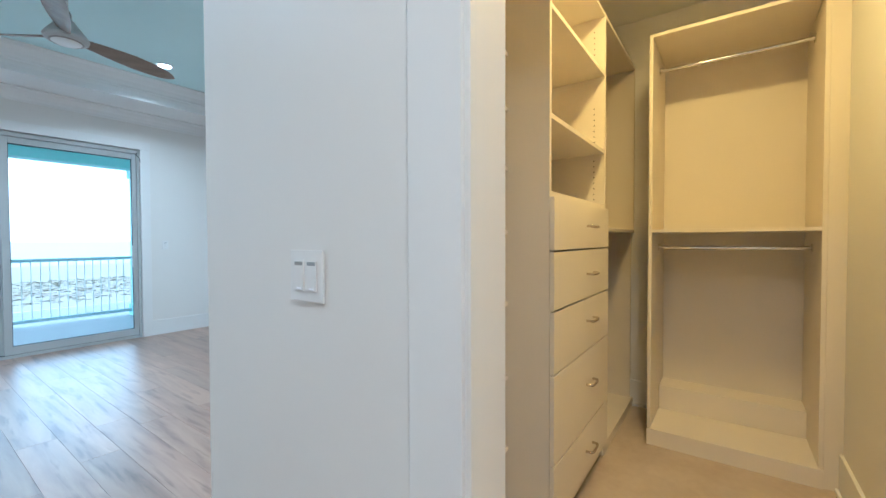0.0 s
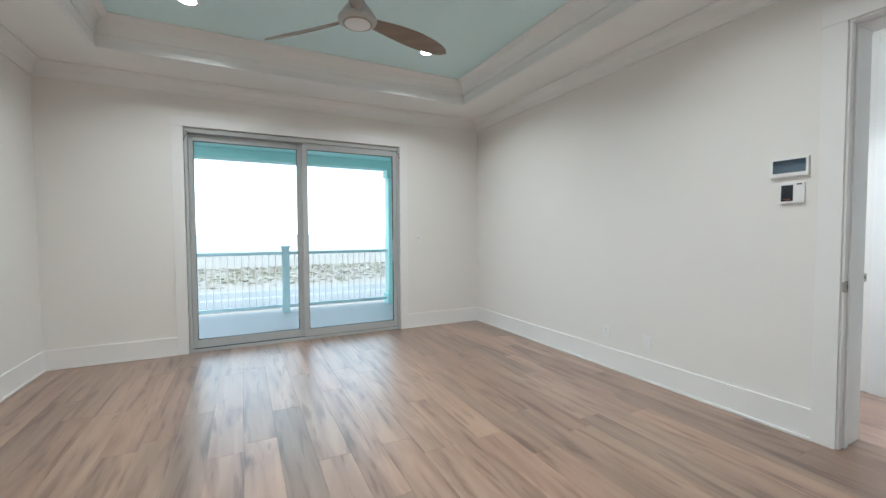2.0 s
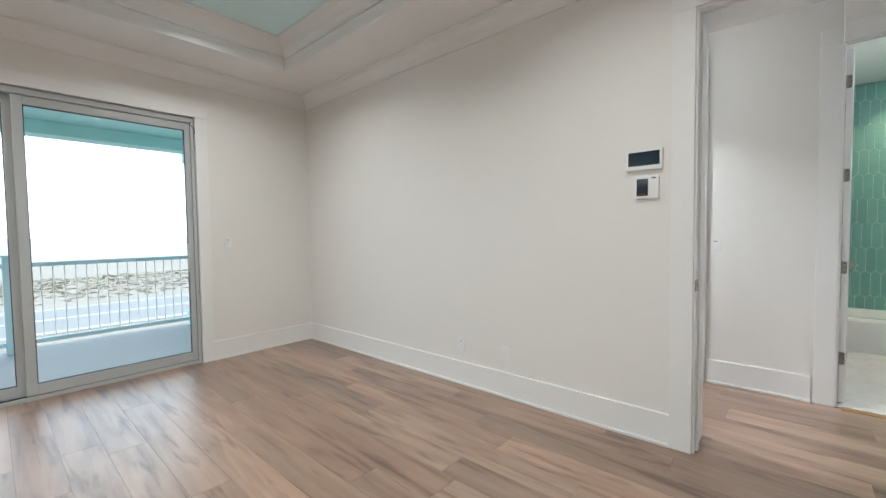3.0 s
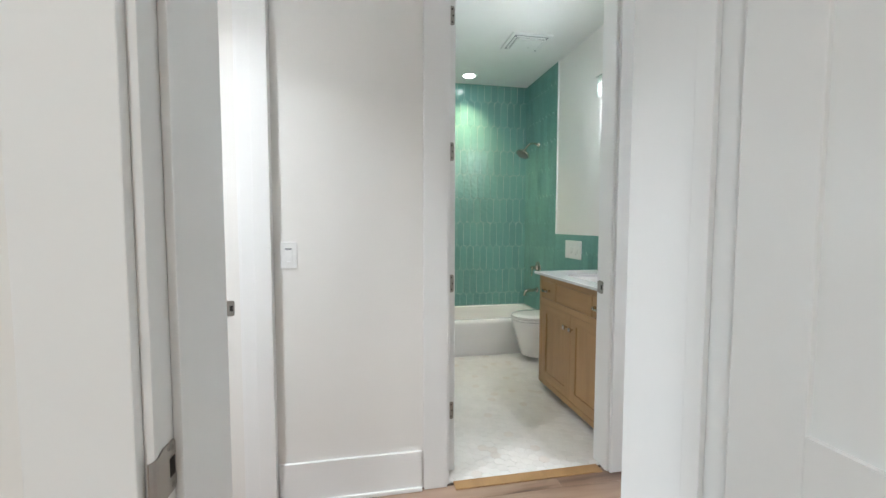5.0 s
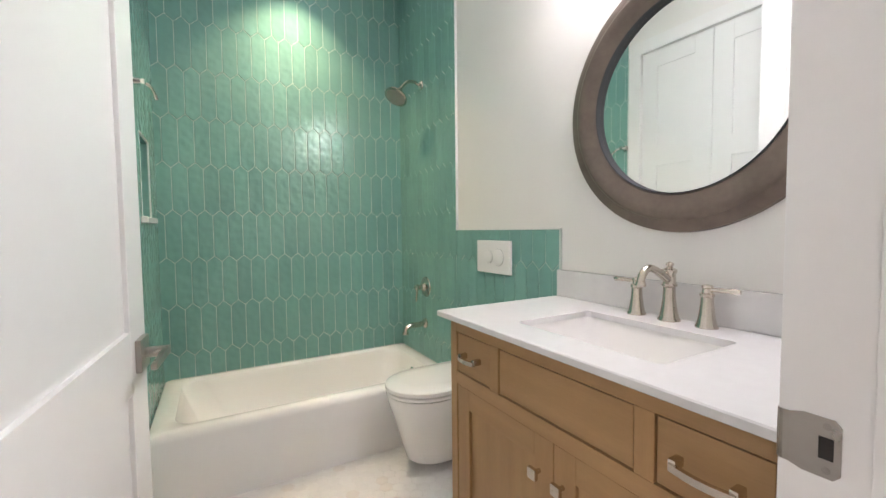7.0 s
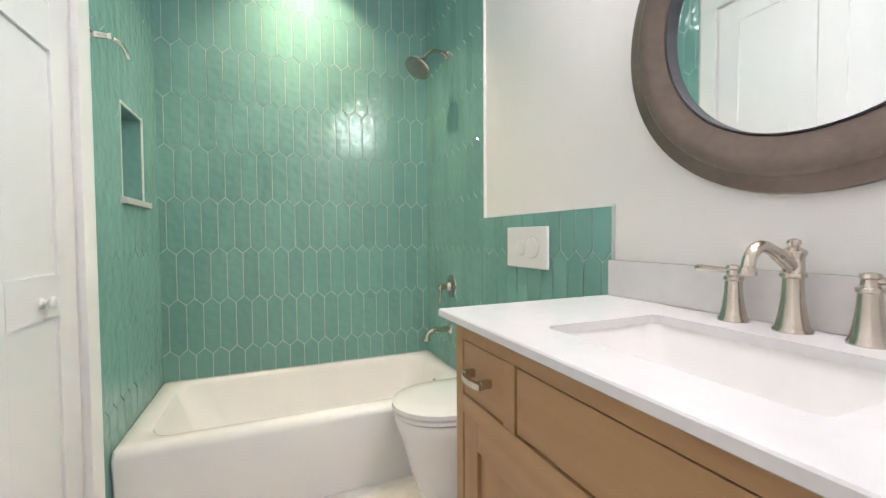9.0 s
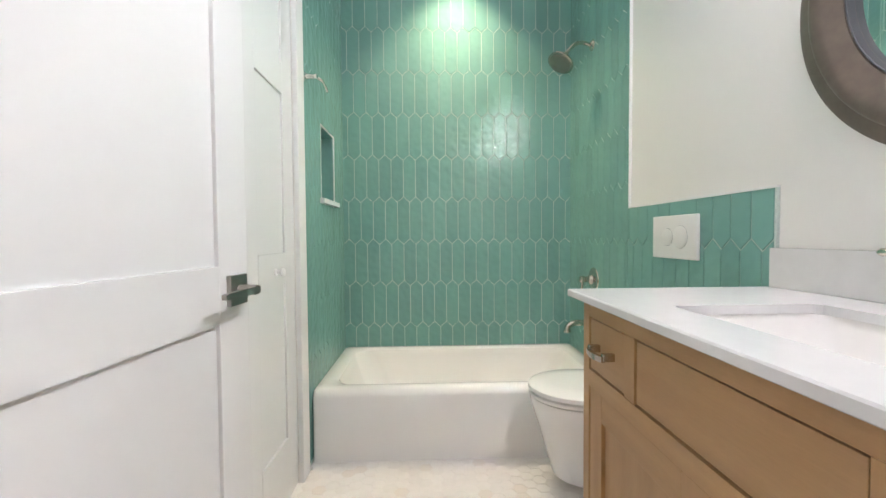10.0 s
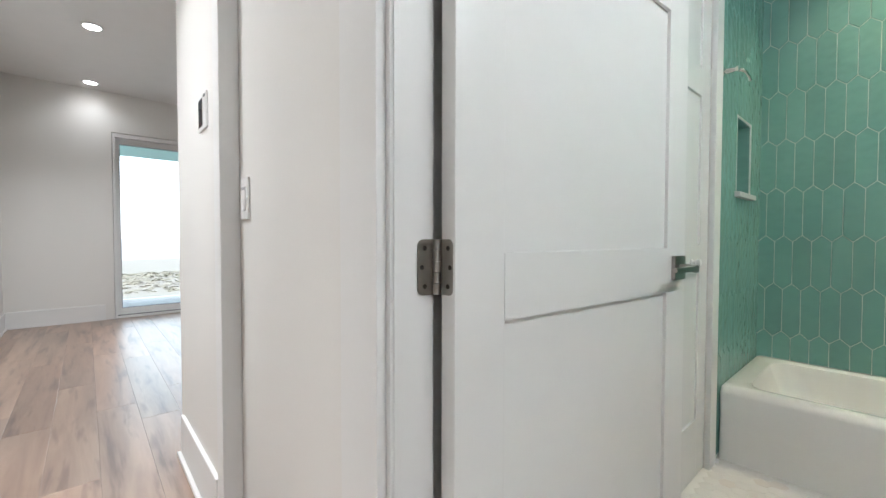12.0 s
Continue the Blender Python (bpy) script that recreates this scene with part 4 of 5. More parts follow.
def clip_poly(poly, u0, u1, v0, v1):
    for ax, lim, keep in ((0, u0, 1), (0, u1, -1), (1, v0, 1), (1, v1, -1)):
        out = []
        for i, p in enumerate(poly):
            q = poly[(i + 1) % len(poly)]
            pin, qin = (p[ax] - lim) * keep >= 0, (q[ax] - lim) * keep >= 0
            if pin:
                out.append(p)
            if pin != qin:
                t = (lim - p[ax]) / (q[ax] - p[ax])
                out.append((p[0] + t * (q[0] - p[0]), p[1] + t * (q[1] - p[1])))
        poly = out
        if len(poly) < 3:
            return []
    return poly


def tile_mesh(poly):
    """A glazed tile in the xz plane with a softened edge, its face towards -y."""
    turn = sum(p[0] * q[1] - q[0] * p[1] for p, q in zip(poly, poly[1:] + poly[:1]))
    if turn < 0:
        poly = poly[::-1]
    poly = [p for i, p in enumerate(poly) if math.dist(p, poly[i - 1]) > 1e-5]

    def ring(d, y):
        """The outline moved inwards by d."""
        out = []
        for i, p in enumerate(poly):
            a, b = poly[i - 1], poly[(i + 1) % len(poly)]
            e, f = Vector((p[0] - a[0], p[1] - a[1])).normalized(), Vector((b[0] - p[0], b[1] - p[1])).normalized()
            n, m = Vector((-e.y, e.x)), Vector((-f.y, f.x))
            k = d / max(0.35, 1 + n.dot(m))
            out.append((p[0] + k * (n.x + m.x), y, p[1] + k * (n.y + m.y)))
        return out
    bm = loft(bmesh.new(), [ring(0.0013, 0.0), ring(0.0014, -0.0064), ring(0.0028, -0.0078)], cap=False)
    bm.verts.ensure_lookup_table()
    bm.faces.new(bm.verts[-len(poly):])
    return mesh_of("tile", bm, GLAZE, False)


FULL = [(-TW / 2, -PITCH / 2 + TIP / 2), (0, -PITCH / 2 - TIP / 2), (TW / 2, -PITCH / 2 + TIP / 2), (TW / 2, PITCH / 2 - TIP / 2), (0, PITCH / 2 + TIP / 2), (-TW / 2, PITCH / 2 - TIP / 2)]
FULL_MESH = tile_mesh(FULL)
tile_rng = random.Random(11)


def picket(parent, m, u0, u1, v0, v1, start_v=0.49):
    """Picket tiles over a rectangle; m carries the plane (u along x, v along z, face to -y)."""
    row0 = math.floor((v0 - start_v) / PITCH) - 1
    for row in range(row0, row0 + 16):
        cv = start_v + (row + 0.5) * PITCH
        c0 = math.floor(u0 / TW) - 1
        for c in range(c0, c0 + 26):
            cu = (c + (0.5 if row % 2 else 0.0)) * TW
            poly = clip_poly([(cu + x, cv + z) for x, z in FULL], u0, u1, v0, v1)
            if not poly:
                continue
            us, vs = [p[0] for p in poly], [p[1] for p in poly]
            if max(us) - min(us) < 0.006 or max(vs) - min(vs) < 0.006:
                continue
            whole = max(us) - min(us) > TW - 1e-6 and max(vs) - min(vs) > PITCH + TIP - 1e-6
            o = new("tile", FULL_MESH if whole else tile_mesh([(x - cu, z - cv) for x, z in poly]))
            o.parent = parent
            o.matrix_basis = m @ pose(cu, 0, cv, tile_rng.uniform(-0.35, 0.35), 0, tile_rng.uniform(-0.5, 0.5))


def tiled(name, dims, label):
    return solid(name, B(*dims), GROUT, label, "tile wall")


EAST = pose(6.6985, 0, 0, 0, 0, -90)
SOUTH = pose(0, SY + 0.0045, 0, 0, 0, 180)
NORTH = pose(0, NYB - 0.0045, 0)
te = tiled("tile_wall_east", (6.6932, TXB, SY + 0.001, NYB - 0.001, 0.30, BZ), "glazed teal picket tiles with white grout")
picket(te, EAST, -NYB + 0.007, -SY - 0.007, 0.33, BZ)
ts = tiled("tile_wall_south", (5.9045, 6.693, SY + 0.0005, SY + 0.0095, 0.001, BZ), "glazed teal picket tiles with white grout")
picket(ts, SOUTH, -6.696, -5.905, 0.02, BZ)
tl = tiled("tile_wall_low", (5.0885, 5.9035, SY + 0.0005, SY + 0.0095, 0.001, 1.2038), "low band of glazed teal picket tiles")
picket(tl, SOUTH, -5.9035, -5.094, 0.02, 1.2038)
bmn = bmesh.new()
for dims in ((5.872, 6.15, 0.001, BZ), (6.45, 6.693, 0.001, BZ), (6.15, 6.45, 0.001, 1.28), (6.15, 6.45, 1.67, BZ)):
    box(bmn, dims[0], dims[1], NYB - 0.0095, NYB - 0.0005, dims[2], dims[3])
tn = solid("tile_wall_north", bmn, GROUT, "glazed teal picket tiles with white grout", "tile wall")
for dims in ((5.872, 6.15, 0.02, BZ), (6.45, 6.696, 0.02, BZ), (6.15, 6.45, 0.02, 1.255), (6.15, 6.45, 1.67, BZ)):
    picket(tn, NORTH, *dims)

niche = thing("shower_niche", "recessed tiled shower niche with a white sill", "niche", pose(6.30, NYB, 1.28))
part("lining", B(-0.148, 0.148, 0.0845, 0.098, 0.002, 0.388), GROUT, niche)
sidebm = bmesh.new()
for dims in ((-0.1495, -0.143), (0.143, 0.1495)):
    box(sidebm, dims[0], dims[1], -0.0125, 0.09, 0.001, 0.3895)
box(sidebm, -0.143, 0.143, -0.0125, 0.09, 0.383, 0.3895)
part("edge_trim", sidebm, PLASTIC, niche)
part("sill", B(-0.175, 0.175, -0.036, -0.0085, -0.026, 0.001, bevel=0.004), QUARTZ, niche)
part("sill_inner", B(-0.143, 0.143, -0.008, 0.089, 0.001, 0.008), QUARTZ, niche)
picket(niche, pose(0, 0.0895, 0), -0.142, 0.142, 0.009, 0.383, start_v=-0.01)
glz = bmesh.new()
box(glz, -0.1429, -0.139, -0.006, 0.0815, 0.009, 0.382)
box(glz, 0.139, 0.1429, -0.006, 0.0815, 0.009, 0.382)
box(glz, -0.139, 0.139, -0.006, 0.0815, 0.378, 0.3825)
part("side_tile", glz, GLAZE, niche)


# ---- bathroom fixtures ----
def rounded(cx, cy, hx, hy, r, z, n=6):
    pts = []
    for sx, sy, a0 in ((1, 1, 0), (-1, 1, 90), (-1, -1, 180), (1, -1, 270)):
        for k in range(n + 1):
            a = radians(a0 + 90 * k / n)
            pts.append((cx + sx * (hx - r) + r * math.cos(a), cy + sy * (hy - r) + r * math.sin(a), z))
    return pts


tub = thing("bathtub", "white alcove bathtub with a flat apron", "bathtub", pose(6.305, 0.843, 0))
hx, hy = 0.382, 0.752
part("shell", loft(bmesh.new(), [rounded(0.004, 0, hx + 0.012, hy, 0.012, 0.001), rounded(0.001, 0, hx + 0.003, hy, 0.012, 0.20), rounded(-0.006, 0, hx, hy, 0.012, 0.315),
                                 rounded(-0.002, 0, hx - 0.008, hy - 0.002, 0.016, 0.343), rounded(0.0, 0, hx - 0.022, hy - 0.012, 0.03, 0.352),
                                 rounded(0.0, 0, hx - 0.062, hy - 0.07, 0.09, 0.352), rounded(0.0, 0, hx - 0.078, hy - 0.088, 0.10, 0.343),
                                 rounded(0.0, 0, hx - 0.088, hy - 0.105, 0.11, 0.30), rounded(0.0, -0.02, hx - 0.11, hy - 0.16, 0.12, 0.12),
                                 rounded(0.0, -0.03, hx - 0.15, hy - 0.24, 0.12, 0.07), rounded(0.0, -0.03, hx - 0.24, hy - 0.4, 0.1, 0.06)]), PORCELAIN, tub, smooth=True)
part("overflow_cover", lathe(bmesh.new(), [(0.034, 0), (0.034, 0.006), (0.026, 0.012), (0.004, 0.014)], (-0.02, -hy + 0.115, 0.262), (0, 1, 0.22)), CHROME, tub, "chrome overflow cover", smooth=True)

toilet = thing("toilet", "white wall-hung toilet with a closed lid", "toilet", pose(5.69, SY + 0.013, 0))


def dshape(hw, length, z, y0=0.0, n=20):
    pts = [(-hw, y0, z)]
    straight = length - hw * 1.15
    for k in range(n + 1):
        a = math.pi * k / n
        pts.append((-hw * math.cos(a), y0 + straight + hw * 1.15 * math.sin(a), z))
    return pts + [(hw, y0, z)]


part("bowl", loft(bmesh.new(), [dshape(0.110, 0.405, 0.055), dshape(0.122, 0.425, 0.066), dshape(0.142, 0.455, 0.16), dshape(0.165, 0.490, 0.28),
                                dshape(0.180, 0.512, 0.345), dshape(0.183, 0.522, 0.385), dshape(0.180, 0.518, 0.397)]), PORCELAIN, toilet, smooth=True)
part("seat", loft(bmesh.new(), [dshape(0.181, 0.500, 0.4015, 0.02), dshape(0.186, 0.506, 0.405, 0.02), dshape(0.186, 0.506, 0.416, 0.02), dshape(0.180, 0.499, 0.420, 0.02)]), PORCELAIN, toilet, smooth=True)
part("lid", loft(bmesh.new(), [dshape(0.180, 0.500, 0.4245, 0.02), dshape(0.188, 0.508, 0.428, 0.02), dshape(0.187, 0.507, 0.444, 0.02), dshape(0.165, 0.475, 0.453, 0.03),
                               dshape(0.10, 0.39, 0.457, 0.05)]), PORCELAIN, toilet, smooth=True)

plate = thing("flush_plate", "white wall flush plate with two round buttons", "flush plate", pose(5.53, SY + 0.0125, 1.067, 0, 0, 180))
part("cover", B(-0.138, 0.138, -0.013, -0.0003, -0.083, 0.083, bevel=0.004), PLASTIC, plate)
for x, r in ((0.045, 0.042), (-0.035, 0.033)):
    part("button", lathe(bmesh.new(), [(r, 0), (r, 0.0025), (r - 0.003, 0.0035), (0.002, 0.003)], (x, -0.0132, 0.0), (0, -1, 0), 32), PLASTIC, plate, smooth=True)
    part("button_seam", lathe(bmesh.new(), [(r + 0.0016, 0), (r + 0.0016, 0.0006), (r, 0.0006), (r, 0)], (x, -0.0132, 0.0), (0, -1, 0), 32), GREY_PLASTIC, plate)

shower = thing("wall_shower", "brushed nickel round shower head on a curved arm", "shower head", pose(6.335, SY + 0.0115, 2.17))
part("flange", lathe(bmesh.new(), [(0.031, 0), (0.03, 0.006), (0.018, 0.014), (0.012, 0.016)], (0, 0, 0), (0, 1, 0)), NICKEL, shower, smooth=True)
part("arm", tube(bmesh.new(), curve_points([(0, 0.012, 0), (0, 0.055, 0.014), (-0.004, 0.102, 0.004), (-0.010, 0.146, -0.038), (-0.013, 0.164, -0.066)]), 0.0105), NICKEL, shower, smooth=True)
ax = Vector((-0.20, 0.52, -0.83)).normalized()
part("head", lathe(bmesh.new(), [(0.013, -0.012), (0.02, 0.004), (0.02, 0.02), (0.03, 0.032), (0.062, 0.046), (0.074, 0.054), (0.076, 0.064), (0.07, 0.068), (0.002, 0.066)],
                   Vector((-0.013, 0.162, -0.061)), ax), NICKEL, shower, smooth=True)
part("spray_face", lathe(bmesh.new(), [(0.064, 0.0685), (0.06, 0.0705), (0.002, 0.0705)], Vector((-0.013, 0.162, -0.061)), ax), DARKSTEEL, shower, smooth=True)

valve = thing("shower_valve", "brushed nickel shower valve with a lever handle", "shower valve", pose(6.30, SY + 0.0115, 0.822))
part("escutcheon", lathe(bmesh.new(), [(0.068, 0), (0.066, 0.006), (0.052, 0.012), (0.03, 0.016), (0.024, 0.03), (0.02, 0.034)], (0, 0, 0), (0, 1, 0)), NICKEL, valve, smooth=True)
part("stem", lathe(bmesh.new(), [(0.017, 0.03), (0.016, 0.055), (0.021, 0.06), (0.021, 0.075), (0.012, 0.085), (0.002, 0.087)], (0, 0, 0), (0, 1, 0)), NICKEL, valve, smooth=True)
part("lever", tube(bmesh.new(), [(0, 0.067, -0.01), (0, 0.071, -0.05), (0, 0.073, -0.085), (0, 0.074, -0.095)], [0.009, 0.006, 0.0075, 0.003]), NICKEL, valve, smooth=True)

spout = thing("tub_spout", "brushed nickel curved tub spout", "tub spout", pose(6.31, SY + 0.0115, 0.572))
part("flange", lathe(bmesh.new(), [(0.034, 0), (0.033, 0.007), (0.024, 0.015), (0.018, 0.02)], (0, 0, 0), (0, 1, 0)), NICKEL, spout, smooth=True)
part("body", tube(bmesh.new(), curve_points([(0, 0.015, 0), (0, 0.06, -0.004), (0, 0.11, -0.004), (0, 0.145, -0.022), (0, 0.152, -0.055)]), 0.0175), NICKEL, spout, smooth=True)
part("collar", lathe(bmesh.new(), [(0.0205, 0), (0.0205, 0.012), (0.018, 0.013)], (0, 0.152, -0.058), (0, 0, 1)), NICKEL, spout, smooth=True)

hook = thing("robe_hook", "chrome wall hook on a tiled wall", "robe hook", pose(5.885, NYB - 0.012, 1.805))
part("rose", lathe(bmesh.new(), [(0.024, 0), (0.024, 0.006), (0.013, 0.012), (0.01, 0.045), (0.014, 0.05), (0.014, 0.06), (0.004, 0.064)], (0, 0, 0), (0, -1, 0)), CHROME, hook, smooth=True)
part("arm", tube(bmesh.new(), curve_points([(0, -0.05, 0), (0.02, -0.075, -0.012), (0.045, -0.085, -0.03), (0.055, -0.09, -0.05)]), [0.008] * 24 + [0.012]), CHROME, hook, smooth=True)

# vanity
van = thing("vanity_cabinet", "brown oak bathroom vanity with inset drawers and doors", "vanity", pose(BX + 0.002, SY + 0.002, 0))
VW, VD, VT = 0.953, 0.553, 0.91
part("carcass", B(0, VW - 0.02, 0.01, VD - 0.03, 0.1, 0.75), OAK, van)
part("end_panel", B(VW - 0.0195, VW, 0.0, VD - 0.001, 0.07, VT, bevel=0.0015), OAK, van)
part("toe_board", B(0, VW - 0.06, 0.02, VD - 0.085, 0.001, 0.099), OAK_RAIL, van)
# Near-black sheet behind the fronts, painting the shade in their gaps.
part("gap_shade", B(0.005, VW - 0.021, VD - 0.0295, VD - 0.0215, 0.105, VT - 0.004), GAP, van)
X = lambda x: x - BX - 0.002
F0, F1 = VD - 0.021, VD


def stile(x0, x1, z0, z1, mat=OAK, nm="face_frame"):
    part(nm, B(X(x0), X(x1), F0, F1, z0, z1, bevel=0.001), mat, van)


stile(5.022, 5.0399, 0.07, VT)
stile(4.123, 4.144, 0.07, VT)
stile(4.1445, 5.0215, 0.870, VT, OAK_RAIL)
stile(4.1445, 5.0215, 0.694, 0.736, OAK_RAIL)
stile(4.1445, 5.0215, 0.07, 0.108, OAK_RAIL)
stile(4.797, 4.838, 0.7365, 0.8695)
stile(4.330, 4.371, 0.7365, 0.8695)


def bow_pull(parent, x, z, w):
    bm = bmesh.new()
    y = F1 - 0.004
    for s in (-1, 1):
        box(bm, x + s * w / 2 - 0.007, x + s * w / 2 + 0.007, y, y + 0.028, z - 0.009, z + 0.009, bevel=0.003)
    bar = [[(x + u * (w / 2 + 0.004), y + 0.026 + 0.008 * (1 - u * u) + a * 0.005, z - 0.004 + b * 0.0065) for a, b in ((-1, -1), (1, -1), (1, 1), (-1, 1))] for u in (-1, -0.7, -0.35, 0, 0.35, 0.7, 1)]
    loft(bm, bar)
    return part("bow_pull", bm, NICKEL, parent, "nickel bow pull", smooth=True)


for x0, x1, hw in ((4.8405, 5.0195, 0.075), (4.3735, 4.7945, 0), (4.1465, 4.3275, 0.095)):
    dr = part("drawer_front" if hw else "false_front", B(X(x0 + 0.0012), X(x1 - 0.0012), F0, F1 - 0.003, 0.7402, 0.8658, bevel=0.0015), OAK_RAIL, van)
    if hw:
        bow_pull(dr, X((x0 + x1) / 2), 0.803, hw)
for x0, x1, kx in ((4.585, 5.0195, 4.632), (4.1465, 4.582, 4.553)):
    z0, z1, s = 0.1105, 0.6915, 0.066
    dd = part("cabinet_door", B(X(x0 + s) - 0.002, X(x1 - s) + 0.002, F0, F1 - 0.013, z0 + s - 0.002, z1 - s + 0.002), OAK, van)
    for a, b in ((x0, x0 + s), (x1 - s, x1)):
        part("door_stile", B(X(a), X(b), F0, F1 - 0.003, z0, z1, bevel=0.0012), OAK, dd)
    for a, b in ((z0, z0 + s), (z1 - s, z1)):
        part("door_rail", B(X(x0 + s) + 0.0003, X(x1 - s) - 0.0003, F0, F1 - 0.003, a, b, bevel=0.0012), OAK_RAIL, dd)
    kb = rod(bmesh.new(), (X(kx), F1 - 0.003, 0.60), (X(kx), F1 + 0.016, 0.60), 0.006)
    box(kb, X(kx) - 0.0145, X(kx) + 0.0145, F1 + 0.015, F1 + 0.027, 0.5855, 0.6145, bevel=0.004)
    part("square_knob", kb, NICKEL, dd, "square nickel knob", smooth=True)

top = thing("countertop", "white quartz vanity top with a sink cutout", "countertop", pose(0, 0, 0))
cx, cy, chx, chy = 4.597, 0.385, 0.225, 0.155
outer = [(BX + 0.002, SY + 0.002), (5.105, SY + 0.002), (5.105, 0.657), (BX + 0.002, 0.657)]
bm = bmesh.new()
Z0, Z1 = 0.9103, 0.93
hole = rounded(cx, cy, chx, chy, 0.018, 0, 5)
n = len(hole)


def edge_point(p):
    """Where the ray from the cutout's middle through p meets the slab's edge."""
    dx, dy = p[0] - cx, p[1] - cy
    ts = []
    if dx:
        ts.append(((5.105 if dx > 0 else BX + 0.002) - cx) / dx)
    if dy:
        ts.append(((0.657 if dy > 0 else SY + 0.002) - cy) / dy)
    t = min(ts)
    return (cx + dx * t, cy + dy * t)


outline = sorted([(math.atan2(p[1] - cy, p[0] - cx), p) for p in ((q[0], q[1]) for q in hole)])
corners = [math.atan2(y - cy, x - cx) for x, y in outer]
for c in corners:
    k = min(range(len(outline)), key=lambda i: abs(outline[i][0] - c))
    outline[k] = (c, outline[k][1], True)
inner, outr = [], []
for it in outline:
    inner.append(it[1])
    if len(it) == 3:
        outr.append(min(outer, key=lambda q: abs(math.atan2(q[1] - cy, q[0] - cx) - it[0])))
    else:
        outr.append(edge_point(it[1]))


def inset(p, d):
    return (min(max(p[0], BX + 0.002), 5.105 - d), min(p[1], 0.657 - d))


loft(bm, [[(*p, Z0) for p in inner], [(*inset(p, 0.002), Z0) for p in outr], [(*p, Z0 + 0.002) for p in outr], [(*p, Z1 - 0.003) for p in outr],
          [(*inset(p, 0.003), Z1) for p in outr], [(*p, Z1) for p in inner], [(*p, Z0) for p in inner]], cap=False)
bmesh.ops.remove_doubles(bm, verts=bm.verts, dist=1e-6)
part("slab", bm, QUARTZ, top)
part("backsplash", B(BX + 0.002, 5.097, SY + 0.002, SY + 0.021, 0.9303, 1.038, bevel=0.0015), MARBLE, top, "pale grey marbled backsplash")

sink = thing("sink", "white rectangular undermount sink", "sink", pose(cx, cy, 0.91))
part("basin", loft(bmesh.new(), [rounded(0, 0, chx + 0.02, chy + 0.02, 0.04, -0.0002), rounded(0, 0, chx + 0.004, chy + 0.004, 0.035, -0.0002), rounded(0, 0, chx - 0.004, chy - 0.004, 0.035, -0.02),
                                 rounded(0, 0, chx - 0.012, chy - 0.012, 0.05, -0.09), rounded(0, 0, chx - 0.04, chy - 0.04, 0.05, -0.128), rounded(0, 0, 0.03, 0.03, 0.028, -0.138)], cap=False), PORCELAIN, sink, smooth=True)
part("drain", lathe(bmesh.new(), [(0.03, -0.138), (0.028, -0.133), (0.01, -0.134), (0.002, -0.134)]), CHROME, sink, "chrome drain", smooth=True)

faucet = thing("faucet", "brushed nickel widespread faucet with two lever handles", "faucet", pose(4.597, 0.143, 0.9302))
BELL = [(0.031, 0), (0.031, 0.004), (0.027, 0.01), (0.0225, 0.03), (0.0185, 0.06), (0.017, 0.085), (0.0165, 0.1)]
part("body", lathe(bmesh.new(), BELL + [(0.021, 0.104), (0.021, 0.11), (0.0175, 0.114), (0.0165, 0.14), (0.02, 0.146), (0.02, 0.152), (0.014, 0.156), (0.008, 0.16), (0.011, 0.166), (0.011, 0.172), (0.003, 0.176)]), NICKEL, faucet, smooth=True)
part("spout", tube(bmesh.new(), curve_points([(0, 0.008, 0.122), (0, 0.045, 0.144), (0, 0.085, 0.160), (0, 0.112, 0.160), (0, 0.132, 0.143), (0, 0.138, 0.122)]), [0.0125] * 10 + [0.0108] * 31), NICKEL, faucet, smooth=True)
part("spout_lip", lathe(bmesh.new(), [(0.0135, 0), (0.0145, 0.003), (0.0135, 0.012), (0.011, 0.016)], (0, 0.138, 0.112), (0, 0, 1)), NICKEL, faucet, smooth=True)
for s in (-1, 1):
    x = 0.106 * s
    h = part("lever_base", lathe(bmesh.new(), [(r * 0.92, z) for r, z in BELL[:-1]] + [(0.0185, 0.088), (0.0185, 0.094), (0.013, 0.098), (0.012, 0.108), (0.015, 0.112), (0.013, 0.118), (0.003, 0.12)], (x, 0, 0)), NICKEL, faucet, smooth=True)
    part("lever", tube(bmesh.new(), [(x, 0, 0.106), (x + s * 0.03, 0.001, 0.107), (x + s * 0.06, 0.002, 0.108), (x + s * 0.075, 0.002, 0.108), (x + s * 0.082, 0.002, 0.108)], [0.006, 0.0062, 0.0072, 0.0085, 0.005]), NICKEL, h, smooth=True)

mirror = thing("round_mirror", "round wall mirror in a wide bronze-brown frame", "mirror", pose(4.597, SY, 1.61))
part("frame", lathe(bmesh.new(), [(0.408, 0.0005), (0.418, 0.012), (0.416, 0.026), (0.402, 0.034), (0.382, 0.037), (0.377, 0.044), (0.368, 0.047), (0.345, 0.042), (0.318, 0.036), (0.304, 0.034), (0.299, 0.028), (0.297, 0.012),
                                  (0.297, 0.0005)], (0, 0, 0), (0, 1, 0), 96), BRONZE, mirror, smooth=True)
lip = [[(r * math.cos(2 * math.pi * i / 96), h, r * math.sin(2 * math.pi * i / 96)) for i in range(96)]
       for r, h in ((0.2969, 0.0146), (0.2969, 0.0335), (0.2985, 0.0350), (0.3000, 0.0348), (0.3000, 0.030))]
part("inner_lip", loft(bmesh.new(), lip, cap=False), GASKET, mirror, "thin black inner lip", smooth=True)
part("mirror_glass", lathe(bmesh.new(), [(0.2968, 0.010), (0.2968, 0.0145), (0.001, 0.0146)], (0, 0, 0), (0, 1, 0), 64), MIRROR, mirror, "clear silver mirror glass")

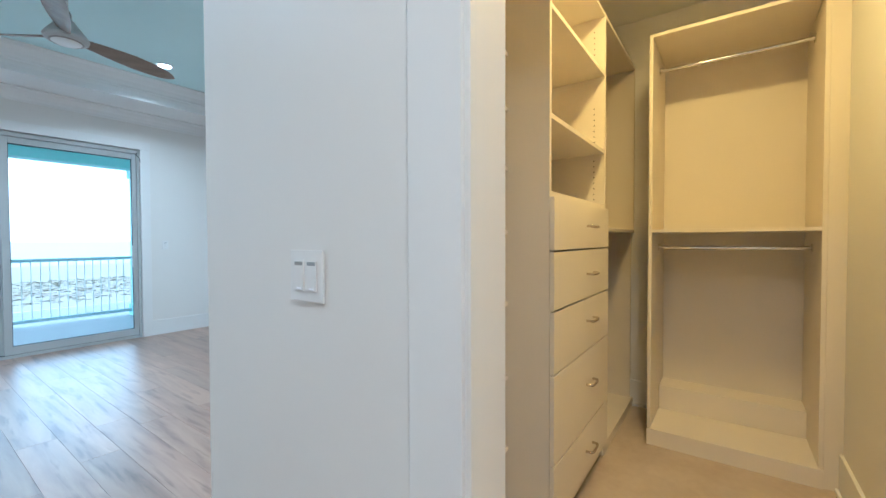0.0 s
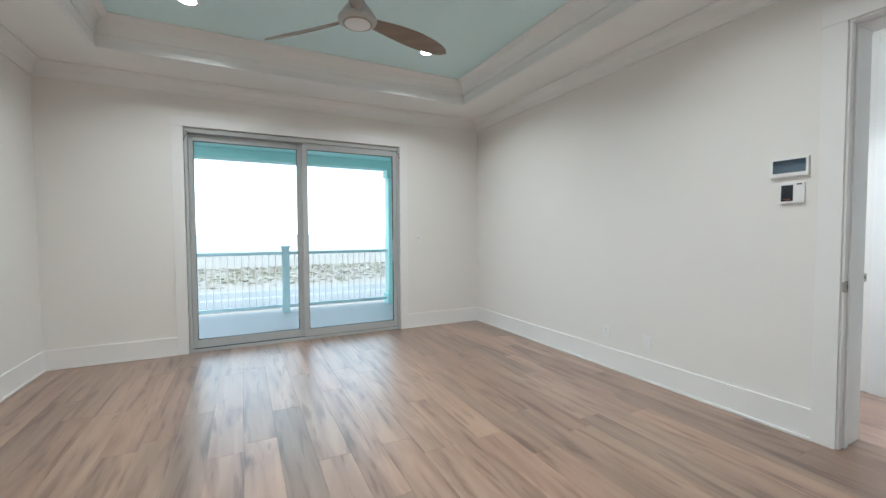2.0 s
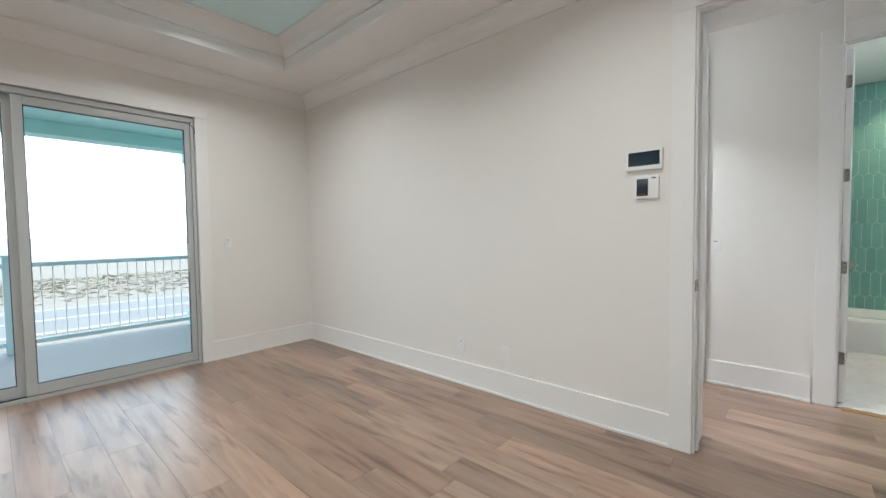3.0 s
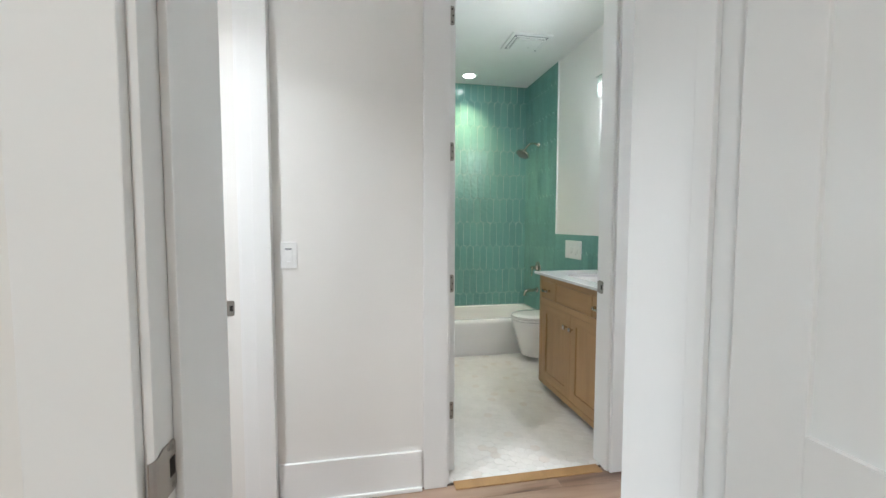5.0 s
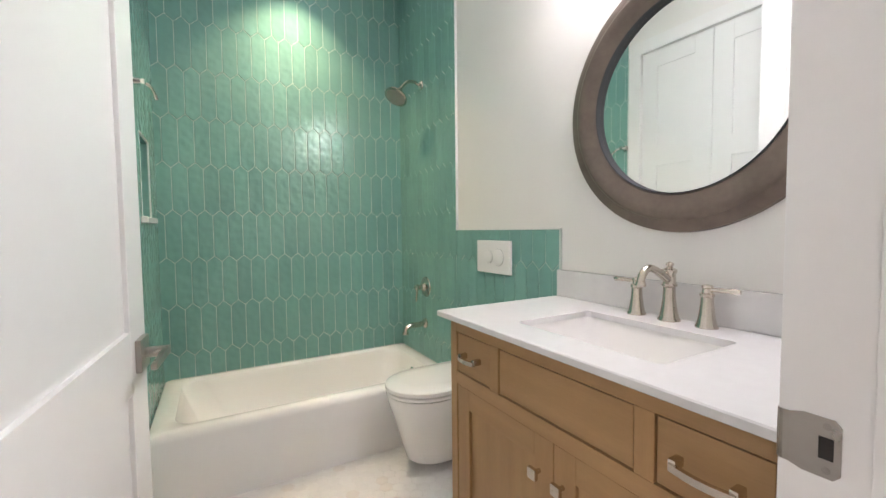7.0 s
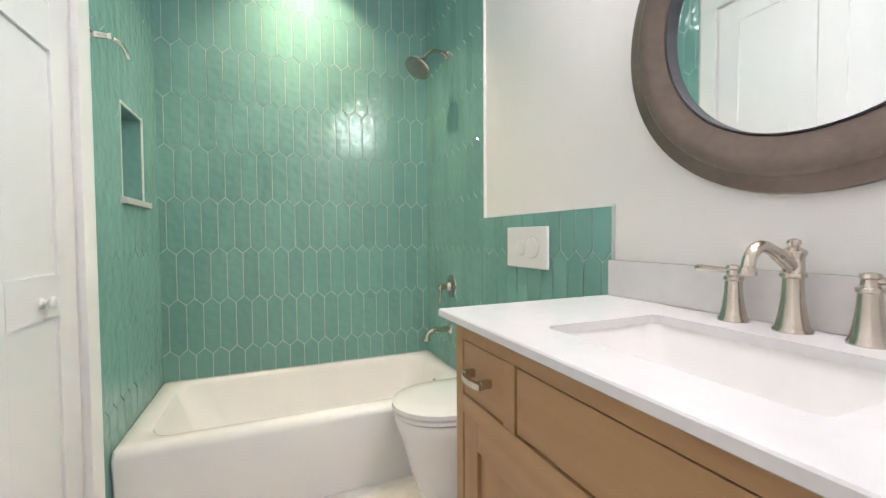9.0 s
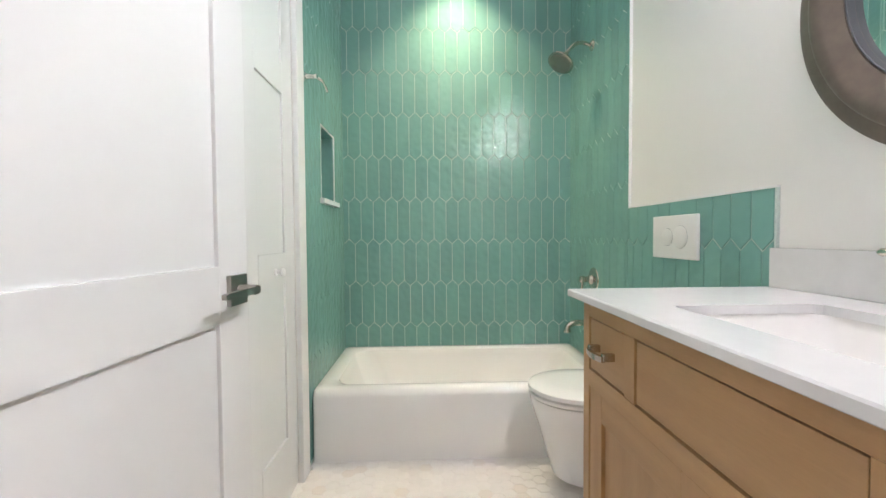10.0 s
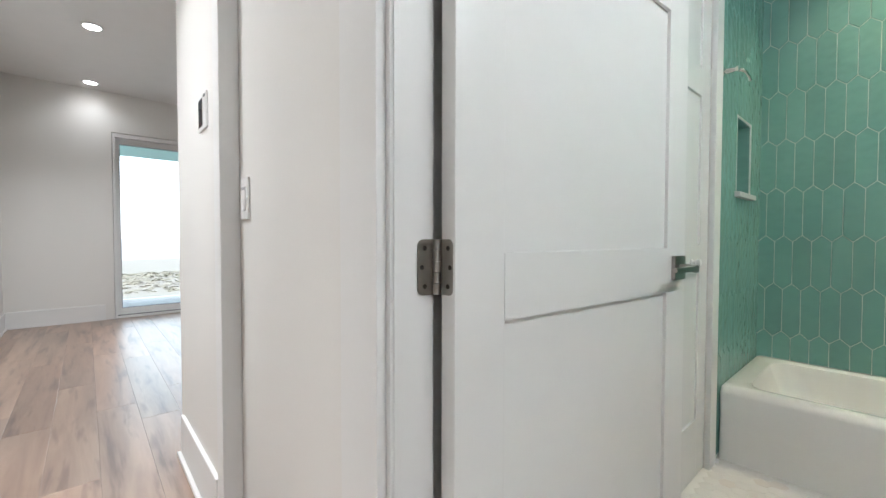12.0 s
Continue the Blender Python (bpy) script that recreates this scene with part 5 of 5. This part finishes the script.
sconce = thing("vanity_light", "chrome vanity light with hanging crystal rods, lit", "wall lamp", pose(4.597, SY, 2.36))
part("back_plate", B(-0.30, 0.30, 0.0005, 0.02, -0.045, 0.055, bevel=0.004), CHROME, sconce)
part("top_bar", B(-0.455, 0.455, 0.03, 0.13, 0.066, 0.074, bevel=0.002), CHROME, sconce)
for x in (-0.2, 0.2):
    part("bracket", B(x - 0.01, x + 0.01, 0.018, 0.034, 0.03, 0.07), CHROME, sconce)
crystal = mesh_of("crystal_rod", rod(bmesh.new(), (0, 0, -0.088), (0, 0, 0.064), 0.0105, seg=8), CRYSTAL)
for row_y, off in ((0.122, 0.0), (0.040, 0.013)):
    for i in range(34):
        o = new("crystal_rod", crystal)
        o.parent, o.location = sconce, (-0.445 + off + i * 0.0262, row_y, 0.004 * (i % 2))
for x in (-0.34, -0.115, 0.115, 0.34):
    part("bulb", lathe(bmesh.new(), [(0.012, 0.06), (0.013, 0.03), (0.02, 0.0), (0.019, -0.025), (0.008, -0.038), (0.001, -0.04)], (x, 0.097, 0)), BULB, sconce, "glowing bulb", smooth=True)

vent = thing("ceiling_vent", "white square bathroom exhaust vent in the ceiling", "exhaust vent", pose(5.575, 0.562, BZ))
part("frame", B(-0.165, 0.165, -0.18, 0.18, -0.012, -0.0005, bevel=0.003), PLASTIC, vent)
part("opening", B(-0.135, 0.135, -0.15, 0.15, -0.0135, -0.0123), GREY_PLASTIC, vent)
part("cover", loft(bmesh.new(), [rounded(0, 0, 0.095, 0.11, 0.01, -0.016), rounded(0, 0, 0.105, 0.12, 0.012, -0.022), rounded(0, 0, 0.10, 0.115, 0.012, -0.03)]), PLASTIC, vent)
for x, y, wx, wy in ((-0.12, 0, 0.008, 0.13), (0.12, 0, 0.008, 0.13), (0, -0.135, 0.1, 0.008), (0, 0.135, 0.1, 0.008)):
    part("louvre", B(x - wx, x + wx, y - wy, y + wy, -0.022, -0.0138, bevel=0.002), PLASTIC, vent)

# ---- stairs ----
for i in range(9):
    x, z = 3.97 + i * 0.265, 0.18 * (i + 1)
    st = thing("stair_step", "beige carpeted stair step with a rounded nose", "stair step", pose(x, 0, z), "stair flight")
    part("tread", B(-0.03, 0.262, -1.405, -0.42, -0.035, 0.0, bevel=0.014), CARPET, st)
    part("riser", B(0.002, 0.02, -1.405, -0.42, -0.179, -0.0355), CARPET, st)
newel = thing("newel_panel", "white stair guard board with a flat cap", "stair guard", pose(HX, -0.33, 0))
part("board", B(-0.045, 0.012, -0.075, 0.0, 0.001, 1.44, bevel=0.003), TRIM, newel)
part("cap", B(-0.062, 0.022, -0.09, 0.012, 1.4403, 1.465, bevel=0.003), TRIM, newel)
slope = 0.18 / 0.265


def sloped(name, mat, parent, y0, y1, x0, x1, zc, h):
    bm = loft(bmesh.new(), [[(x0, y0, zc - h / 2), (x0, y1, zc - h / 2), (x0, y1, zc + h / 2), (x0, y0, zc + h / 2)],
                            [(x1, y0, zc - h / 2 + (x1 - x0) * slope), (x1, y1, zc - h / 2 + (x1 - x0) * slope), (x1, y1, zc + h / 2 + (x1 - x0) * slope), (x1, y0, zc + h / 2 + (x1 - x0) * slope)]])
    return part(name, bm, mat, parent)


boards = thing("stair_panelling", "white shiplap boards following the stair slope", "panelling", kind="structure")
for k in range(9):
    sloped("board", TRIM, boards, -1.42, -1.412, 3.3, 7.2, -0.52 + 0.171 * k, 0.165)
sloped("cap_moulding", TRIM, boards, -1.42, -1.395, 3.3, 7.2, 1.03, 0.05)
hand = thing("handrail", "white sloping handrail on wall brackets", "handrail", pose(0, 0, 0))
sloped("rail", TRIM, hand, -1.37, -1.325, 3.4, 7.2, 0.76, 0.05)
part("bracket", tube(bmesh.new(), curve_points([(4.42, -1.41, 1.36), (4.42, -1.36, 1.355), (4.42, -1.35, 1.40)]), 0.01), DARKSTEEL, hand, smooth=True)
part("bracket_rose", rod(bmesh.new(), (4.42, -1.4115, 1.36), (4.42, -1.40, 1.36), 0.03), DARKSTEEL, hand, smooth=True)


# ---- floors in boards ----
def plank_mesh(w, l, cache={}):
    key = (round(w, 3), round(l, 3))
    if key not in cache:
        bm = bmesh.new()
        g, c = 0.0005, 0.0009
        low = [(g, g, -0.006), (w - g, g, -0.006), (w - g, l - g, -0.006), (g, l - g, -0.006)]
        mid = [(x, y, -c * 0.7) for x, y, _ in low]
        top = [(g + c, g + c, 0), (w - g - c, g + c, 0), (w - g - c, l - g - c, 0), (g + c, l - g - c, 0)]
        loft(bm, [low, mid, top], cap=False)
        bm.verts.ensure_lookup_table()
        bm.faces.new(bm.verts[8:12])
        cache[key] = mesh_of("plank", bm, PLANK)
    return cache[key]


def plank_floor(parent, x0, x1, y0, y1, seed, width=0.19, length=1.52):
    r = random.Random(seed)
    x = x0
    while x < x1 - 0.01:
        w = min(width, x1 - x)
        y = y0 - round(r.uniform(0.1, length), 1)
        while y < y1 - 0.01:
            a, b = max(y, y0), min(y + length, y1)
            if b - a > 0.03:
                o = new("plank", plank_mesh(w, b - a))
                o.parent, o.location = parent, (x, a, 0)
            y += length
        x += width


UNDER = shade("subfloor", (0.10, 0.075, 0.055), 0.9, amount=0.1)
floor_bed = solid("floor_bedroom", B(WX - 0.1, EX + WT, -1.4, NY + 0.02, -0.2, -0.004), UNDER, "brown wood-look plank floor, boards toward the slider", "floor")
floor_hall = solid("floor_hall", B(EX + WT, 9.0, -2.6, 7.72, -0.2, -0.004), UNDER, "brown wood-look plank floor of a hall", "floor")
floor_closet = solid("floor_closet", B(0.10, 2.80, -0.46, 1.10, -0.003, 0.001), CLOSET_FLOOR, "warm beige closet floor", "floor")
plank_floor(floor_bed, WX, EX + WT, 1.28, NY + 0.012, 3)
plank_floor(floor_bed, WX, 0.10, -1.30, 1.28, 4)
plank_floor(floor_hall, EX + WT, HX + 0.04, -1.42, 2.9, 7)
plank_floor(floor_hall, EX + WT, 6.4, 2.9, 7.70, 8)

# bathroom hex mosaic
floor_bath = solid("floor_bath", B(HX + 0.06, 6.0, SY, NYB + 0.7, -0.003, 0.001), HEX_GROUT, "white marble hexagon mosaic floor", "floor")
R = 0.0335
hexm = bmesh.new()
ring = lambda r, z: [(r * math.cos(radians(60 * k + 30)), r * math.sin(radians(60 * k + 30)), z) for k in range(6)]
loft(hexm, [ring(R - 0.0005, 0.0), ring(R - 0.0005, 0.0007), ring(R - 0.0010, 0.001)], cap=False)
hexm.verts.ensure_lookup_table()
hexm.faces.new(hexm.verts[-6:])
HEXMESH = mesh_of("hexagon", hexm, HEX)
rest = bmesh.new()
count = 0
sx, sy_ = R * math.sqrt(3), R * 1.5
for j in range(int(1.5 / sy_) + 1):
    for i in range(int(1.84 / sx) + 1):
        x, y = HX + 0.10 + (i + (j % 2) / 2) * sx, SY + 0.03 + j * sy_
        if x > 5.93 or y > NYB - 0.02 or (x < 5.03 and y < 0.52):
            continue
        if 4.75 < x < 5.93 and 0.75 < y < 1.56 and count < 300:
            o = new("hexagon", HEXMESH)
            o.parent, o.location = floor_bath, (x, y, 0.001)
            count += 1
        else:
            loft(rest, [[(x + a, y + b, 0.001 + c) for a, b, c in ring(R - 0.0005, 0.0)], [(x + a, y + b, 0.001 + c) for a, b, c in ring(R - 0.0010, 0.001)]])
m = part("hexagon_field", rest, HEX_REST, floor_bath)
tagged(m, kind="stuff")
thresh = solid("trim_threshold", B(HX - 0.005, HX + 0.06, 0.757, 1.545, 0.0005, 0.008, bevel=0.003), OAK_RAIL, "thin wooden threshold strip at the bathroom door", "threshold")
